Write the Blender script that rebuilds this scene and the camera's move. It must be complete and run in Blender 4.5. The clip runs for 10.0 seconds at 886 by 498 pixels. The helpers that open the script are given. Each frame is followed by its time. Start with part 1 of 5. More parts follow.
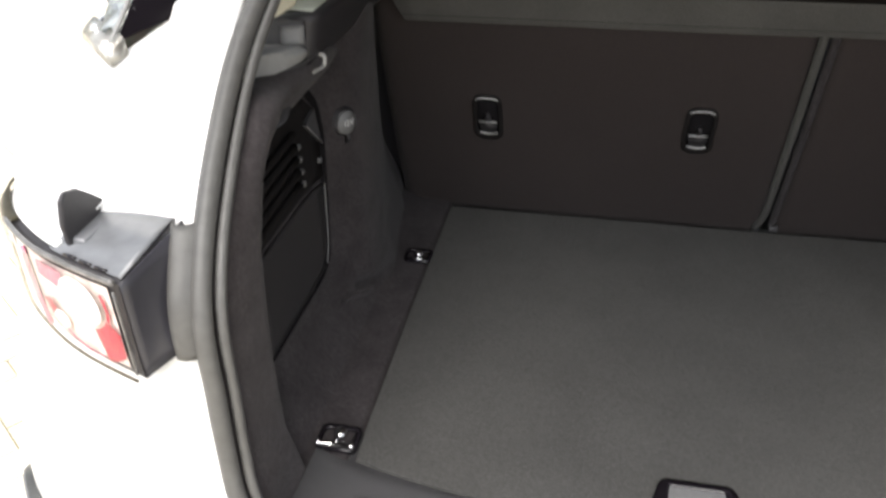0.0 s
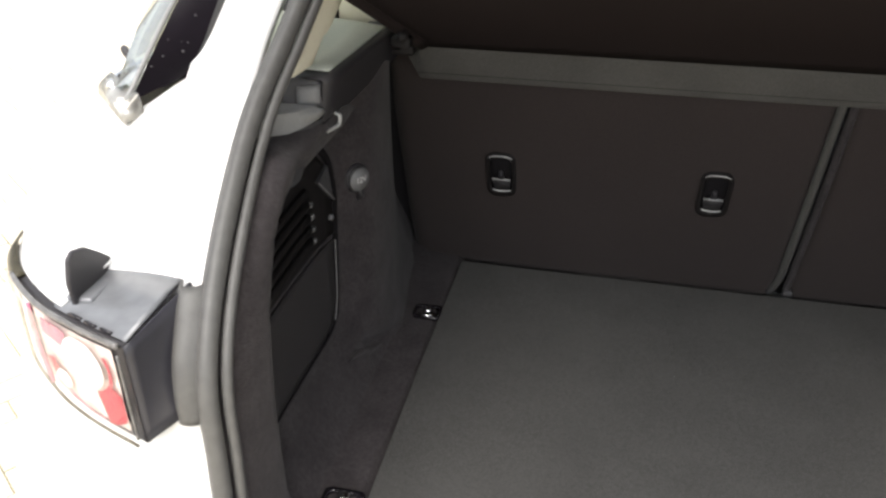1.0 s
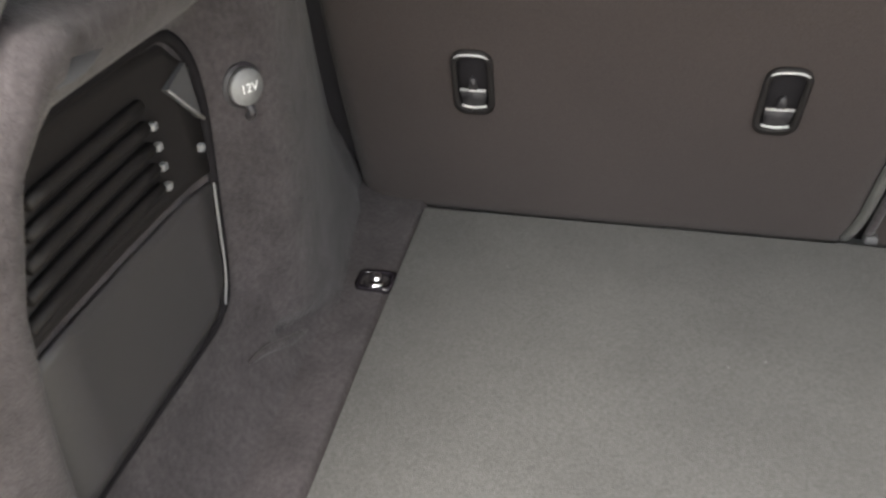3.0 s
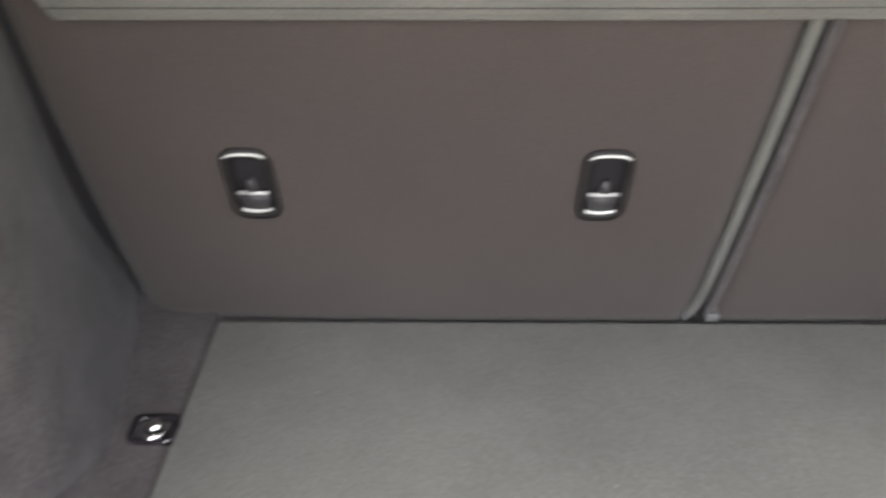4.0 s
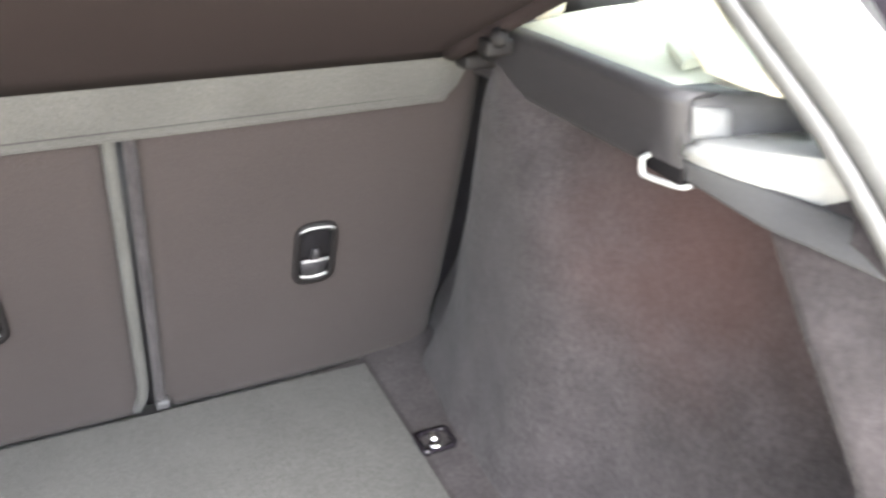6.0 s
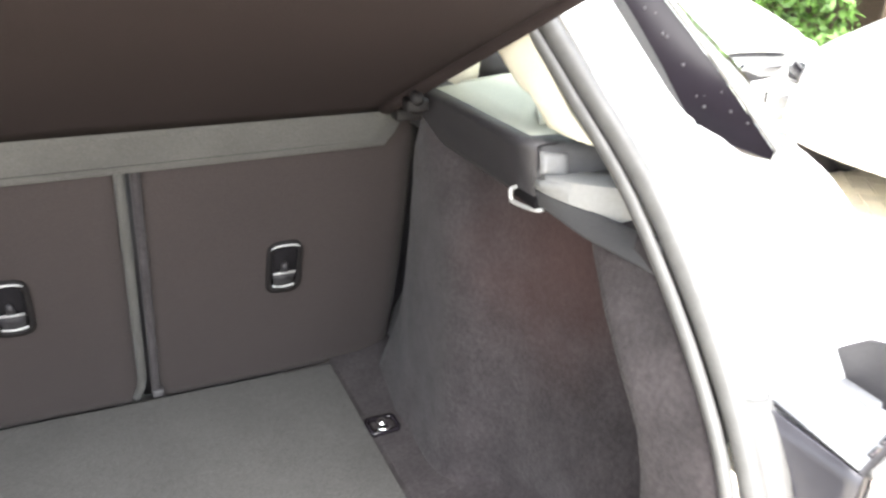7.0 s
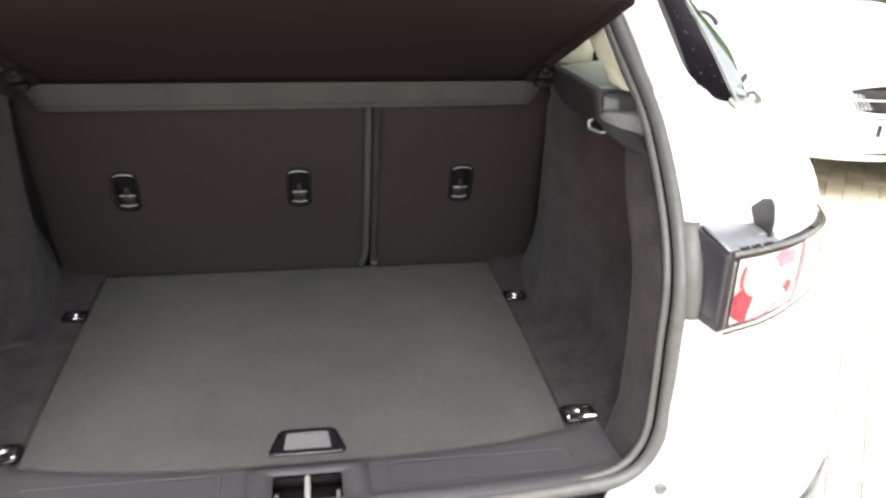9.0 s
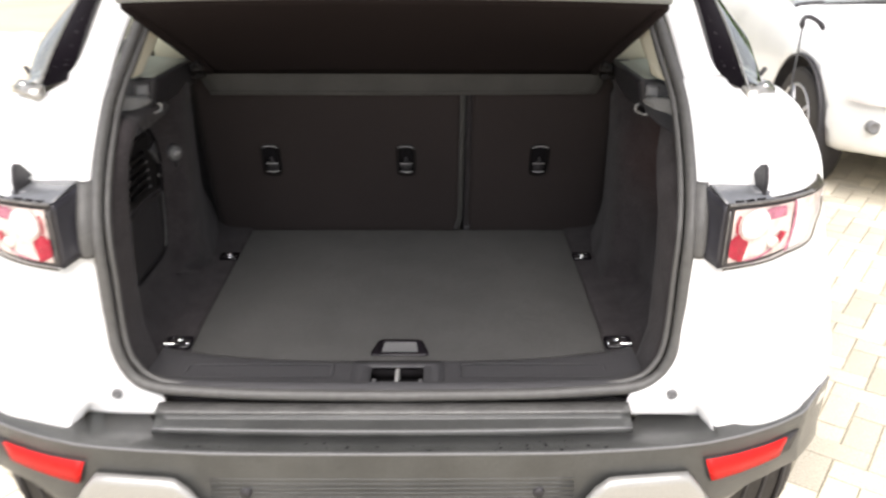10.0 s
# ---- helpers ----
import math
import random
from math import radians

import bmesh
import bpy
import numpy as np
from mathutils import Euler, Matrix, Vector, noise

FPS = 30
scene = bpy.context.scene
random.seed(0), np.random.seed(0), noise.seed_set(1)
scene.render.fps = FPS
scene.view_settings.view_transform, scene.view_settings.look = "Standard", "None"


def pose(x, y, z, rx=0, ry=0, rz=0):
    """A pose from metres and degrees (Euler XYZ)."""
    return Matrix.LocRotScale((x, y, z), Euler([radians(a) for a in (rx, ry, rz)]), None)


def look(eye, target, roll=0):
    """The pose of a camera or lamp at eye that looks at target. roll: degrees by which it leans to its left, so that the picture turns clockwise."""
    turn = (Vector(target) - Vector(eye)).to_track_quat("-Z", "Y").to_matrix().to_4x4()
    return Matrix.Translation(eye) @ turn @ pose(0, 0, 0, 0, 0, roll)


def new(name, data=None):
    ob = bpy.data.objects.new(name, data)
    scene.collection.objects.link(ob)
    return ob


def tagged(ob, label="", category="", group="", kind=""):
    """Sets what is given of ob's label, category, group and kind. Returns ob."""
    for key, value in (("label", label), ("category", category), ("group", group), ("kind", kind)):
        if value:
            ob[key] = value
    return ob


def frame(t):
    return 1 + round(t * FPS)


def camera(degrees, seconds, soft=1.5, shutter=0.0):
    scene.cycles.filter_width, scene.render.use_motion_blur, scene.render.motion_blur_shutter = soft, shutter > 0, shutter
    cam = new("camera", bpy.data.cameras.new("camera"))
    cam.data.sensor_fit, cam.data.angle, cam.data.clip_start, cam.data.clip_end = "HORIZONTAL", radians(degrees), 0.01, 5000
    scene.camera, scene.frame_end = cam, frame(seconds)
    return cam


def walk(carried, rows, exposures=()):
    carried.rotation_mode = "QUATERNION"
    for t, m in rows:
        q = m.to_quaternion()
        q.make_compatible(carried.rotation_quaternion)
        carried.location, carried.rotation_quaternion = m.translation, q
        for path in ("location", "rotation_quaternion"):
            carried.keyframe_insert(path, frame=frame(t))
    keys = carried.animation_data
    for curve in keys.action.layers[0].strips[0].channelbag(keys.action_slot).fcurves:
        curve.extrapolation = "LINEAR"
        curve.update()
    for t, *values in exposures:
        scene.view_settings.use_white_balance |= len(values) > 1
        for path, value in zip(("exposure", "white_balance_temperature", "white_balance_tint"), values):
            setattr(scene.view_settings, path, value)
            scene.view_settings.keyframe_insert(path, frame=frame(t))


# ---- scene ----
cam = camera(56.4, 10.0, soft=2.5, shutter=0.5)
PATH = [
    (0, (-0.1565, -0.6514, 1.6383), (-0.5269, 0.9777, 0.5400), -1.70),
    (0.5, (-0.1645, -0.6462, 1.6620), (-0.5648, 1.0229, 0.6335), -0.93),
    (1, (-0.1696, -0.6229, 1.6546), (-0.5656, 1.0552, 0.6400), -0.46),
    (1.5, (-0.1766, -0.5396, 1.6102), (-0.5314, 1.1325, 0.5706), -0.09),
    (2, (-0.1876, -0.4233, 1.5468), (-0.5023, 1.2098, 0.4361), -0.02),
    (2.2, (-0.1686, -0.3645, 1.5416), (-0.5123, 1.2380, 0.3955), -0.60),
    (3.3, (-0.2207, -0.1566, 1.4003), (-0.5602, 1.4572, 0.2684), -2.23),
    (3.5, (-0.2138, -0.0928, 1.4100), (-0.5101, 1.5235, 0.2697), -2.62),
    (4, (-0.1677, -0.0249, 1.4101), (-0.1859, 1.6650, 0.3399), -0.15),
    (4.5, (-0.0767, -0.0007, 1.4295), (0.1566, 1.6847, 0.3778), 0.82),
    (5, (-0.0024, -0.0229, 1.4494), (0.4468, 1.6328, 0.4215), 2.07),
    (5.5, (0.0639, -0.0513, 1.4621), (0.7423, 1.5477, 0.4708), 3.38),
    (6, (0.1234, -0.1196, 1.4909), (0.9016, 1.4628, 0.5465), 2.29),
    (6.2, (0.1078, -0.1435, 1.5013), (0.9587, 1.4068, 0.5705), 2.68),
    (7.3, (0.1259, -0.4613, 1.5827), (0.7843, 1.2457, 0.7731), 2.12),
    (7.5, (0.1302, -0.5171, 1.5821), (0.6924, 1.2357, 0.7992), 1.71),
    (8, (0.0786, -0.6942, 1.5996), (0.5468, 1.0874, 0.8209), 1.29),
    (8.5, (0.0229, -0.9043, 1.6192), (0.4172, 0.8852, 0.8187), 1.87),
    (9, (0.0270, -1.0795, 1.6371), (0.3370, 0.7266, 0.8348), 1.71),
    (9.5, (0.0741, -1.3018, 1.6661), (0.2367, 0.5179, 0.8518), 0.36),
    (10, (0.0860, -1.5106, 1.6936), (0.1029, 0.3259, 0.9008), 0.21),
]
walk(cam, [(t, look(eye, target, roll)) for t, eye, target, roll in PATH],
     [(0, 1.05, 6500, 10), (1, 1.02, 6550, 10), (1.5, 1.05, 6700, 12), (2, 1.52, 6700, 13), (3.5, 3.0, 6650, 6.5), (4, 3.18, 6500, 9), (4.5, 3.5, 6750, 12), (5, 3.6, 6450, 9.5), (5.5, 3.8, 6350, 9), (6.2, 3.8, 6300, 9),
      (7.3, 2.6, 6450, 10), (7.5, 2.45, 6500, 10), (8.5, 1.72, 6500, 10), (9, 1.52, 6500, 10), (9.5, 1.28, 6500, 10.5), (10, 0.80, 6550, 13)])

# ---- daylight ----
SUN_HEIGHT, SUN_TURN = 63.0, 185.0
world = bpy.data.worlds.new("sky")
scene.world = world
world.use_nodes = True
wn = world.node_tree
sky = wn.nodes.new("ShaderNodeTexSky")
sky.sky_type, sky.sun_disc = "NISHITA", False
sky.sun_elevation, sky.sun_rotation = radians(SUN_HEIGHT), radians(SUN_TURN)
sky.air_density, sky.dust_density = 1.0, 3.0
pale = wn.nodes.new("ShaderNodeHueSaturation")
pale.inputs["Saturation"].default_value = 0.3
wn.links.new(sky.outputs[0], pale.inputs["Color"])
back = wn.nodes["Background"]
back.inputs["Strength"].default_value = 0.15
wn.links.new(pale.outputs[0], back.inputs["Color"])
sun = new("sun", bpy.data.lights.new("sun", "SUN"))
sun.data.energy, sun.data.angle, sun.data.color = 2.5, radians(58), (1.0, 0.96, 0.91)
sun_way = Vector((math.sin(radians(SUN_TURN)) * math.cos(radians(SUN_HEIGHT)),
                  math.cos(radians(SUN_TURN)) * math.cos(radians(SUN_HEIGHT)), math.sin(radians(SUN_HEIGHT))))
sun.matrix_world = look(sun_way * 30, (0, 0, 0))


# ---- materials ----
def material(name, colour, rough=0.6, metal=0.0, spread=0.0, scale=40.0, bump=0.0, bump_scale=300.0, stain=0.0,
             stain_scale=4.0, coat=0.0, sheen=0.0, by_piece=0.0, by_island=0.0, shine=0.5):
    """A surface with colour grain, larger stains and fine relief."""
    m = bpy.data.materials.new(name)
    m.use_nodes = True
    nt = m.node_tree
    n, link = nt.nodes, nt.links.new
    p = n["Principled BSDF"]
    p.inputs["Roughness"].default_value, p.inputs["Metallic"].default_value = rough, metal
    p.inputs["Specular IOR Level"].default_value = shine
    p.inputs["Coat Weight"].default_value = coat
    p.inputs["Coat Roughness"].default_value = 0.05
    if sheen:
        p.inputs["Sheen Weight"].default_value = sheen
        p.inputs["Sheen Roughness"].default_value = 0.5
    place = n.new("ShaderNodeTexCoord")
    value = None

    def times(a, b):
        if a is None:
            return b
        t = n.new("ShaderNodeMath")
        t.operation = "MULTIPLY"
        link(a, t.inputs[0])
        link(b, t.inputs[1])
        return t.outputs[0]

    def ramp(source, amount):
        r = n.new("ShaderNodeMapRange")
        r.inputs["From Min"].default_value, r.inputs["From Max"].default_value = 0.25, 0.75
        r.inputs["To Min"].default_value, r.inputs["To Max"].default_value = 1 - amount, 1 + amount
        link(source, r.inputs["Value"])
        return r.outputs[0]

    for amount, size, detail in ((spread, scale, 4.0), (stain, stain_scale, 5.0)):
        if amount:
            t = n.new("ShaderNodeTexNoise")
            t.inputs["Scale"].default_value, t.inputs["Detail"].default_value = size, detail
            link(place.outputs["Object"], t.inputs["Vector"])
            value = times(value, ramp(t.outputs["Fac"], amount))
    for amount, kind, out in ((by_piece, "ShaderNodeObjectInfo", "Random"), (by_island, "ShaderNodeNewGeometry", "Random Per Island")):
        if amount:
            r = n.new("ShaderNodeMapRange")
            r.inputs["To Min"].default_value, r.inputs["To Max"].default_value = 1 - amount, 1 + amount
            link(n.new(kind).outputs[out], r.inputs["Value"])
            value = times(value, r.outputs[0])
    if value is None:
        p.inputs["Base Color"].default_value = (*colour, 1)
    else:
        v = n.new("ShaderNodeVectorMath")
        v.operation = "SCALE"
        v.inputs[0].default_value = colour
        link(value, v.inputs["Scale"])
        link(v.outputs[0], p.inputs["Base Color"])
    if bump:
        t = n.new("ShaderNodeTexNoise")
        t.inputs["Scale"].default_value, t.inputs["Detail"].default_value = bump_scale, 3.0
        link(place.outputs["Object"], t.inputs["Vector"])
        b = n.new("ShaderNodeBump")
        b.inputs["Strength"].default_value, b.inputs["Distance"].default_value = bump, 0.002
        link(t.outputs["Fac"], b.inputs["Height"])
        link(b.outputs["Normal"], p.inputs["Normal"])
    return m


def marked(base, name, centre, size, colour, strength):
    """A copy of a surface with an uneven mark of another colour."""
    m = base.copy()
    m.name = name
    n, link = m.node_tree.nodes, m.node_tree.links.new
    p = n["Principled BSDF"]
    source = p.inputs["Base Color"].links[0].from_socket
    place, away, blot, wobble = (n.new("ShaderNode" + k) for k in ("TexCoord", "VectorMath", "MapRange", "TexNoise"))
    wobble.inputs["Scale"].default_value, wobble.inputs["Detail"].default_value = 11.0, 4.0
    link(place.outputs["Object"], wobble.inputs["Vector"])
    drift = n.new("ShaderNodeVectorMath")
    drift.operation = "MULTIPLY_ADD"
    drift.inputs[1].default_value = (0.12, 0.12, 0.12)
    link(wobble.outputs["Color"], drift.inputs[0])
    link(place.outputs["Object"], drift.inputs[2])
    away.operation = "DISTANCE"
    away.inputs[1].default_value = [c + 0.06 for c in centre]
    link(drift.outputs[0], away.inputs[0])
    blot.interpolation_type = "SMOOTHSTEP"
    blot.inputs["From Min"].default_value, blot.inputs["From Max"].default_value = 0.0, size
    blot.inputs["To Min"].default_value, blot.inputs["To Max"].default_value = strength, 0.0
    link(away.outputs["Value"], blot.inputs["Value"])
    mix = n.new("ShaderNodeMix")
    mix.data_type = "RGBA"
    link(blot.outputs[0], mix.inputs[0])
    link(source, mix.inputs[6])
    mix.inputs[7].default_value = (*colour, 1)
    link(mix.outputs[2], p.inputs["Base Color"])
    return m


def clear(name, colour, face_on=0.04, power=4.0):
    """Thin tinted glazing: clear face on, a mirror at a grazing angle."""
    m = bpy.data.materials.new(name)
    m.use_nodes = True
    n, link = m.node_tree.nodes, m.node_tree.links.new
    n.remove(n["Principled BSDF"])
    through_it, gloss, mix, facing = (n.new("ShaderNode" + k) for k in ("BsdfTransparent", "BsdfGlossy", "MixShader", "LayerWeight"))
    through_it.inputs["Color"].default_value = (*colour, 1)
    gloss.inputs["Roughness"].default_value = 0.0
    facing.inputs["Blend"].default_value = 0.5
    raised, amount = n.new("ShaderNodeMath"), n.new("ShaderNodeMapRange")
    raised.operation = "POWER"
    raised.inputs[1].default_value = power
    amount.inputs["To Min"].default_value, amount.inputs["To Max"].default_value = face_on, 1.0
    link(facing.outputs["Facing"], raised.inputs[0])
    link(raised.outputs[0], amount.inputs["Value"])
    link(amount.outputs[0], mix.inputs[0])
    link(through_it.outputs[0], mix.inputs[1])
    link(gloss.outputs[0], mix.inputs[2])
    link(mix.outputs[0], n["Material Output"].inputs["Surface"])
    return m


WHITE = material("white_paint", (0.80, 0.80, 0.79), 0.35, coat=0.6, stain=0.02)
CARPET = material("boot_carpet", (0.0452, 0.0396, 0.0412), 0.95, spread=0.27, scale=150, bump=0.6, bump_scale=380, stain=0.27, stain_scale=20, sheen=0.1, shine=0.12)
CARPET_REDDISH = marked(CARPET, "reddish_worn_carpet", (0.63, 0.38, 1.14), 0.22, (0.066, 0.034, 0.030), 0.6)
BOARD = material("board_carpet", (0.070, 0.0688, 0.0655), 0.95, spread=0.26, scale=300, bump=0.8, bump_scale=600, stain=0.11, stain_scale=9, sheen=0.1, shine=0.12)
SEAT = material("seat_back_cloth", (0.0405, 0.0328, 0.0315), 0.95, spread=0.22, scale=520, bump=0.4, bump_scale=700, stain=0.10, stain_scale=3, sheen=0.08, shine=0.12)
FLAP = material("shelf_flap_cloth", (0.078, 0.0755, 0.070), 0.9, spread=0.2, scale=420, bump=0.5, bump_scale=600, stain=0.15, stain_scale=9, sheen=0.1, shine=0.15)
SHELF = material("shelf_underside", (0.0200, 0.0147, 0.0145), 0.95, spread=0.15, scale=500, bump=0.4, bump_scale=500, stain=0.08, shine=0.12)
# near black: the shade inside recesses is painted into this colour
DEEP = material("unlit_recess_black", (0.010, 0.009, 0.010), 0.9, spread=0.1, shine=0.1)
BEZEL = material("dull_black_bezel", (0.013, 0.0115, 0.0115), 0.6, spread=0.15, scale=200, bump=0.2, bump_scale=900, shine=0.25)
BLACK = material("black_plastic", (0.029, 0.027, 0.030), 0.5, spread=0.15, scale=300, bump=0.3, bump_scale=900)
GREY = material("grey_grained_plastic", (0.06, 0.059, 0.062), 0.5, spread=0.1, scale=300, bump=0.35, bump_scale=1100)
DOOR_GREY = material("storage_door_plastic", (0.040, 0.037, 0.038), 0.45, spread=0.12, scale=250, bump=0.3, bump_scale=1000)
PALE_GREY = material("satin_grey_plastic", (0.17, 0.17, 0.172), 0.42, spread=0.1, scale=200, bump=0.2, bump_scale=900)
SATIN = material("satin_lip_plastic", (0.27, 0.27, 0.265), 0.38, spread=0.06, scale=200, bump=0.15, bump_scale=900)
SEAL = material("seal_rubber", (0.098, 0.096, 0.092), 0.48, spread=0.15, scale=60, bump=0.15, bump_scale=300)
GLOSS = material("gloss_black", (0.012, 0.010, 0.013), 0.16, coat=0.25, stain=0.1, shine=0.3)
WINDOW_BLACK = material("window_edge_black", (0.011, 0.009, 0.012), 0.3, spread=0.1, scale=40, shine=0.12)
SATIN_CHROME = material("satin_chrome", (0.42, 0.41, 0.38), 0.22, 0.55, spread=0.2, scale=60)
CHROME = material("chrome", (0.85, 0.85, 0.84), 0.12, 1.0, spread=0.04)
BRIGHT = material("satin_metal", (0.5, 0.5, 0.49), 0.38, 0.35, spread=0.05)
EDGE_GREY = material("pale_shelf_edge", (0.24, 0.245, 0.235), 0.6, spread=0.08, scale=200, bump=0.2, bump_scale=500)
SILL_TRIM = material("pale_sill_trim", (0.56, 0.58, 0.49), 0.55, spread=0.05, scale=200, bump=0.15, bump_scale=600)
CREAM = material("cream_pillar_trim", (0.72, 0.68, 0.54), 0.7, spread=0.04, scale=300, bump=0.2, bump_scale=600)
BUMPER = material("bumper_plastic", (0.052, 0.053, 0.051), 0.33, spread=0.2, scale=250, bump=0.35, bump_scale=800, stain=0.25, stain_scale=12, coat=0.35)
# twice as pale as the bumper: the tread's sky sheen is in the colour
STEP = material("sheen_pale_step_plastic", (0.105, 0.104, 0.100), 0.32, spread=0.2, scale=120, bump=0.2, bump_scale=700, stain=0.25, stain_scale=14)
SILVER = material("silver_skid_plate", (0.42, 0.415, 0.395), 0.4, 0.5, spread=0.05, scale=200)
RED = material("red_reflector", (0.66, 0.010, 0.008), 0.4, spread=0.12, scale=90, shine=0.25)
LENS_RED = material("red_lamp_plastic", (0.40, 0.012, 0.040), 0.3, spread=0.45, scale=110, shine=0.2)
LENS_WHITE = material("lamp_reflector", (0.88, 0.84, 0.84), 0.25, 0.2, spread=0.10, scale=80)
LENS_MAUVE = material("mauve_lamp_plastic", (0.48, 0.17, 0.25), 0.25, spread=0.35, scale=60, shine=0.4)
LENS_PINK = material("clear_lamp_plastic", (0.86, 0.77, 0.71), 0.2, 0.2, spread=0.35, scale=45, shine=0.3)
# sky sheen on the black lamp's top, put into the colour
LAMP_TOP = material("sky_sheen_lamp_plastic", (0.16, 0.165, 0.175), 0.24, spread=0.15, scale=40, coat=0.3)
LENS = clear("lamp_lens", (0.96, 0.93, 0.94), 0.04, 4.6)
LENS_EDGE = material("clear_lens_edge", (0.13, 0.125, 0.12), 0.2, spread=0.3, scale=60, coat=0.5)
LENS_END = material("smoked_lens_end", (0.050, 0.044, 0.028), 0.35, spread=0.6, scale=60, shine=0.2)
LAMP_SIDE = material("smooth_lamp_plastic", (0.040, 0.039, 0.047), 0.34, spread=0.12, scale=30, bump=0.05, bump_scale=400)
TINT = clear("tinted_glass", (0.90, 0.96, 0.90), 0.16, 1.3)
# pale base colour stands in for the bright sky reflected in the glass
SCREEN_GLASS = material("sky_pale_screen_glass", (0.50, 0.53, 0.52), 0.06, 0.6, stain=0.1)
TYRE = material("tyre_rubber", (0.045, 0.041, 0.037), 0.8, spread=0.2, scale=80)
RIM = material("alloy_rim", (0.55, 0.55, 0.56), 0.3, 0.9, spread=0.06)
CAR_SILVER = material("silver_car_paint", (0.78, 0.782, 0.765), 0.3, 0.0, coat=0.7, stain=0.03)
PLATE = material("number_plate", (0.82, 0.82, 0.80), 0.4)
PAVER = material("paving_block", (0.58, 0.53, 0.425), 0.85, spread=0.2, scale=120, bump=0.6, bump_scale=160, stain=0.2, stain_scale=1.3, by_piece=0.16, by_island=0.16)
SAND = material("joint_sand", (0.47, 0.45, 0.34), 0.95, spread=0.3, scale=90, bump=0.5, bump_scale=200, stain=0.3, stain_scale=0.7)
GROUND = material("pale_forecourt", (0.46, 0.42, 0.33), 0.9, spread=0.2, scale=40, bump=0.4, bump_scale=60, stain=0.15, stain_scale=0.6)
LEAF = material("hedge_leaf", (0.10, 0.20, 0.035), 0.55, spread=0.2, scale=30, by_island=0.4)
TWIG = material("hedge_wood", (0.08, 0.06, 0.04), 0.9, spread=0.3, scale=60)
LETTER = material("white_print", (0.8, 0.8, 0.8), 0.5)
DARK_PRINT = material("black_print", (0.02, 0.02, 0.02), 0.5)


# ---- building helpers ----
ROOTS = {}


def thing(name, at=(0, 0, 0), label="", category="", group="", kind=""):
    ob = new(name)
    ob.empty_display_size = 0.1
    ob.location = at
    ROOTS[ob.name] = Matrix.Translation(at).inverted()
    return tagged(ob, label, category, group, kind)


def part(name, bm, mat, parent=None, label="", smooth=True, category="", kind=""):
    """Links a bmesh, in world coordinates, as one mesh object."""
    bmesh.ops.recalc_face_normals(bm, faces=bm.faces)
    me = bpy.data.meshes.new(name)
    for f in bm.faces:
        f.smooth = smooth
    bm.to_mesh(me)
    bm.free()
    for m in mat if isinstance(mat, (list, tuple)) else (mat,):
        me.materials.append(m)
    ob = new(name, me)
    if parent is not None:
        ob.parent = parent
        ob.matrix_parent_inverse = ROOTS.get(parent.name, Matrix.Identity(4))
    return tagged(ob, label, category, "", kind)


def curve(points, n):
    """n + 1 points along a smooth line through the given ones."""
    pts = [Vector(p) for p in points]
    ext = [2 * pts[0] - pts[1], *pts, 2 * pts[-1] - pts[-2]]
    out = []
    for k in range(n + 1):
        u = k / n * (len(pts) - 1)
        i = min(int(u), len(pts) - 2)
        f = u - i
        a, b, c, d = ext[i:i + 4]
        out.append(0.5 * (2 * b + (c - a) * f + (2 * a - 5 * b + 4 * c - d) * f * f + (3 * b - a - 3 * c + d) * f ** 3))
    return out


def sheet(rows, closed=False, bm=None):
    """Quads over rows of points."""
    bm = bm or bmesh.new()
    vs = [[bm.verts.new(p) for p in row] for row in rows]
    for a, b in zip(vs, vs[1:]):
        m = len(a)
        for j in range(m if closed else m - 1):
            k = (j + 1) % m
            bm.faces.new((a[j], a[k], b[k], b[j]))
    return bm


def skin(rows, n_along, n_across):
    """A smooth sheet through rows of control points."""
    across = [curve(r, n_across) for r in rows]
    cols = [curve([r[j] for r in across], n_along) for j in range(n_across + 1)]
    return sheet([[c[i] for c in cols] for i in range(n_along + 1)])


def thick(ob, metres, offset=0.0):
    m = ob.modifiers.new("thickness", "SOLIDIFY")
    m.thickness, m.offset = metres, offset
    return ob


def tube(path, radius, sides=8, closed=False, bm=None, squash=1.0):
    """A round bar along a path; radius may be a list."""
    bm = bm or bmesh.new()
    path = [Vector(p) for p in path]
    rings = []
    n = len(path)
    ways = []
    for i, p in enumerate(path):
        a = path[(i - 1) % n] if closed or i else p
        b = path[(i + 1) % n] if closed or i < n - 1 else p
        ways.append((b - a).normalized())
    side = ways[0].cross(Vector((0, 0, 1)) if abs(ways[0].z) < 0.95 else Vector((0, 1, 0))).normalized()
    for i, p in enumerate(path):
        d = ways[i]
        side = (side - d * side.dot(d)).normalized()
        up = side.cross(d)
        r = radius[i] if isinstance(radius, (list, tuple)) else radius
        rings.append([bm.verts.new(p + (side * math.cos(k * math.tau / sides) + up * squash * math.sin(k * math.tau / sides)) * r) for k in range(sides)])
    pairs = list(zip(rings, rings[1:]))
    if closed:
        shift = min(range(sides), key=lambda q: sum((rings[-1][k].co - rings[0][(k + q) % sides].co).length for k in range(sides)))
        pairs.append((rings[-1], rings[0][shift:] + rings[0][:shift]))
    for a, b in pairs:
        for k in range(sides):
            bm.faces.new((a[k], a[(k + 1) % sides], b[(k + 1) % sides], b[k]))
    if not closed:
        bm.faces.new(rings[0][::-1])
        bm.faces.new(rings[-1])
    return bm


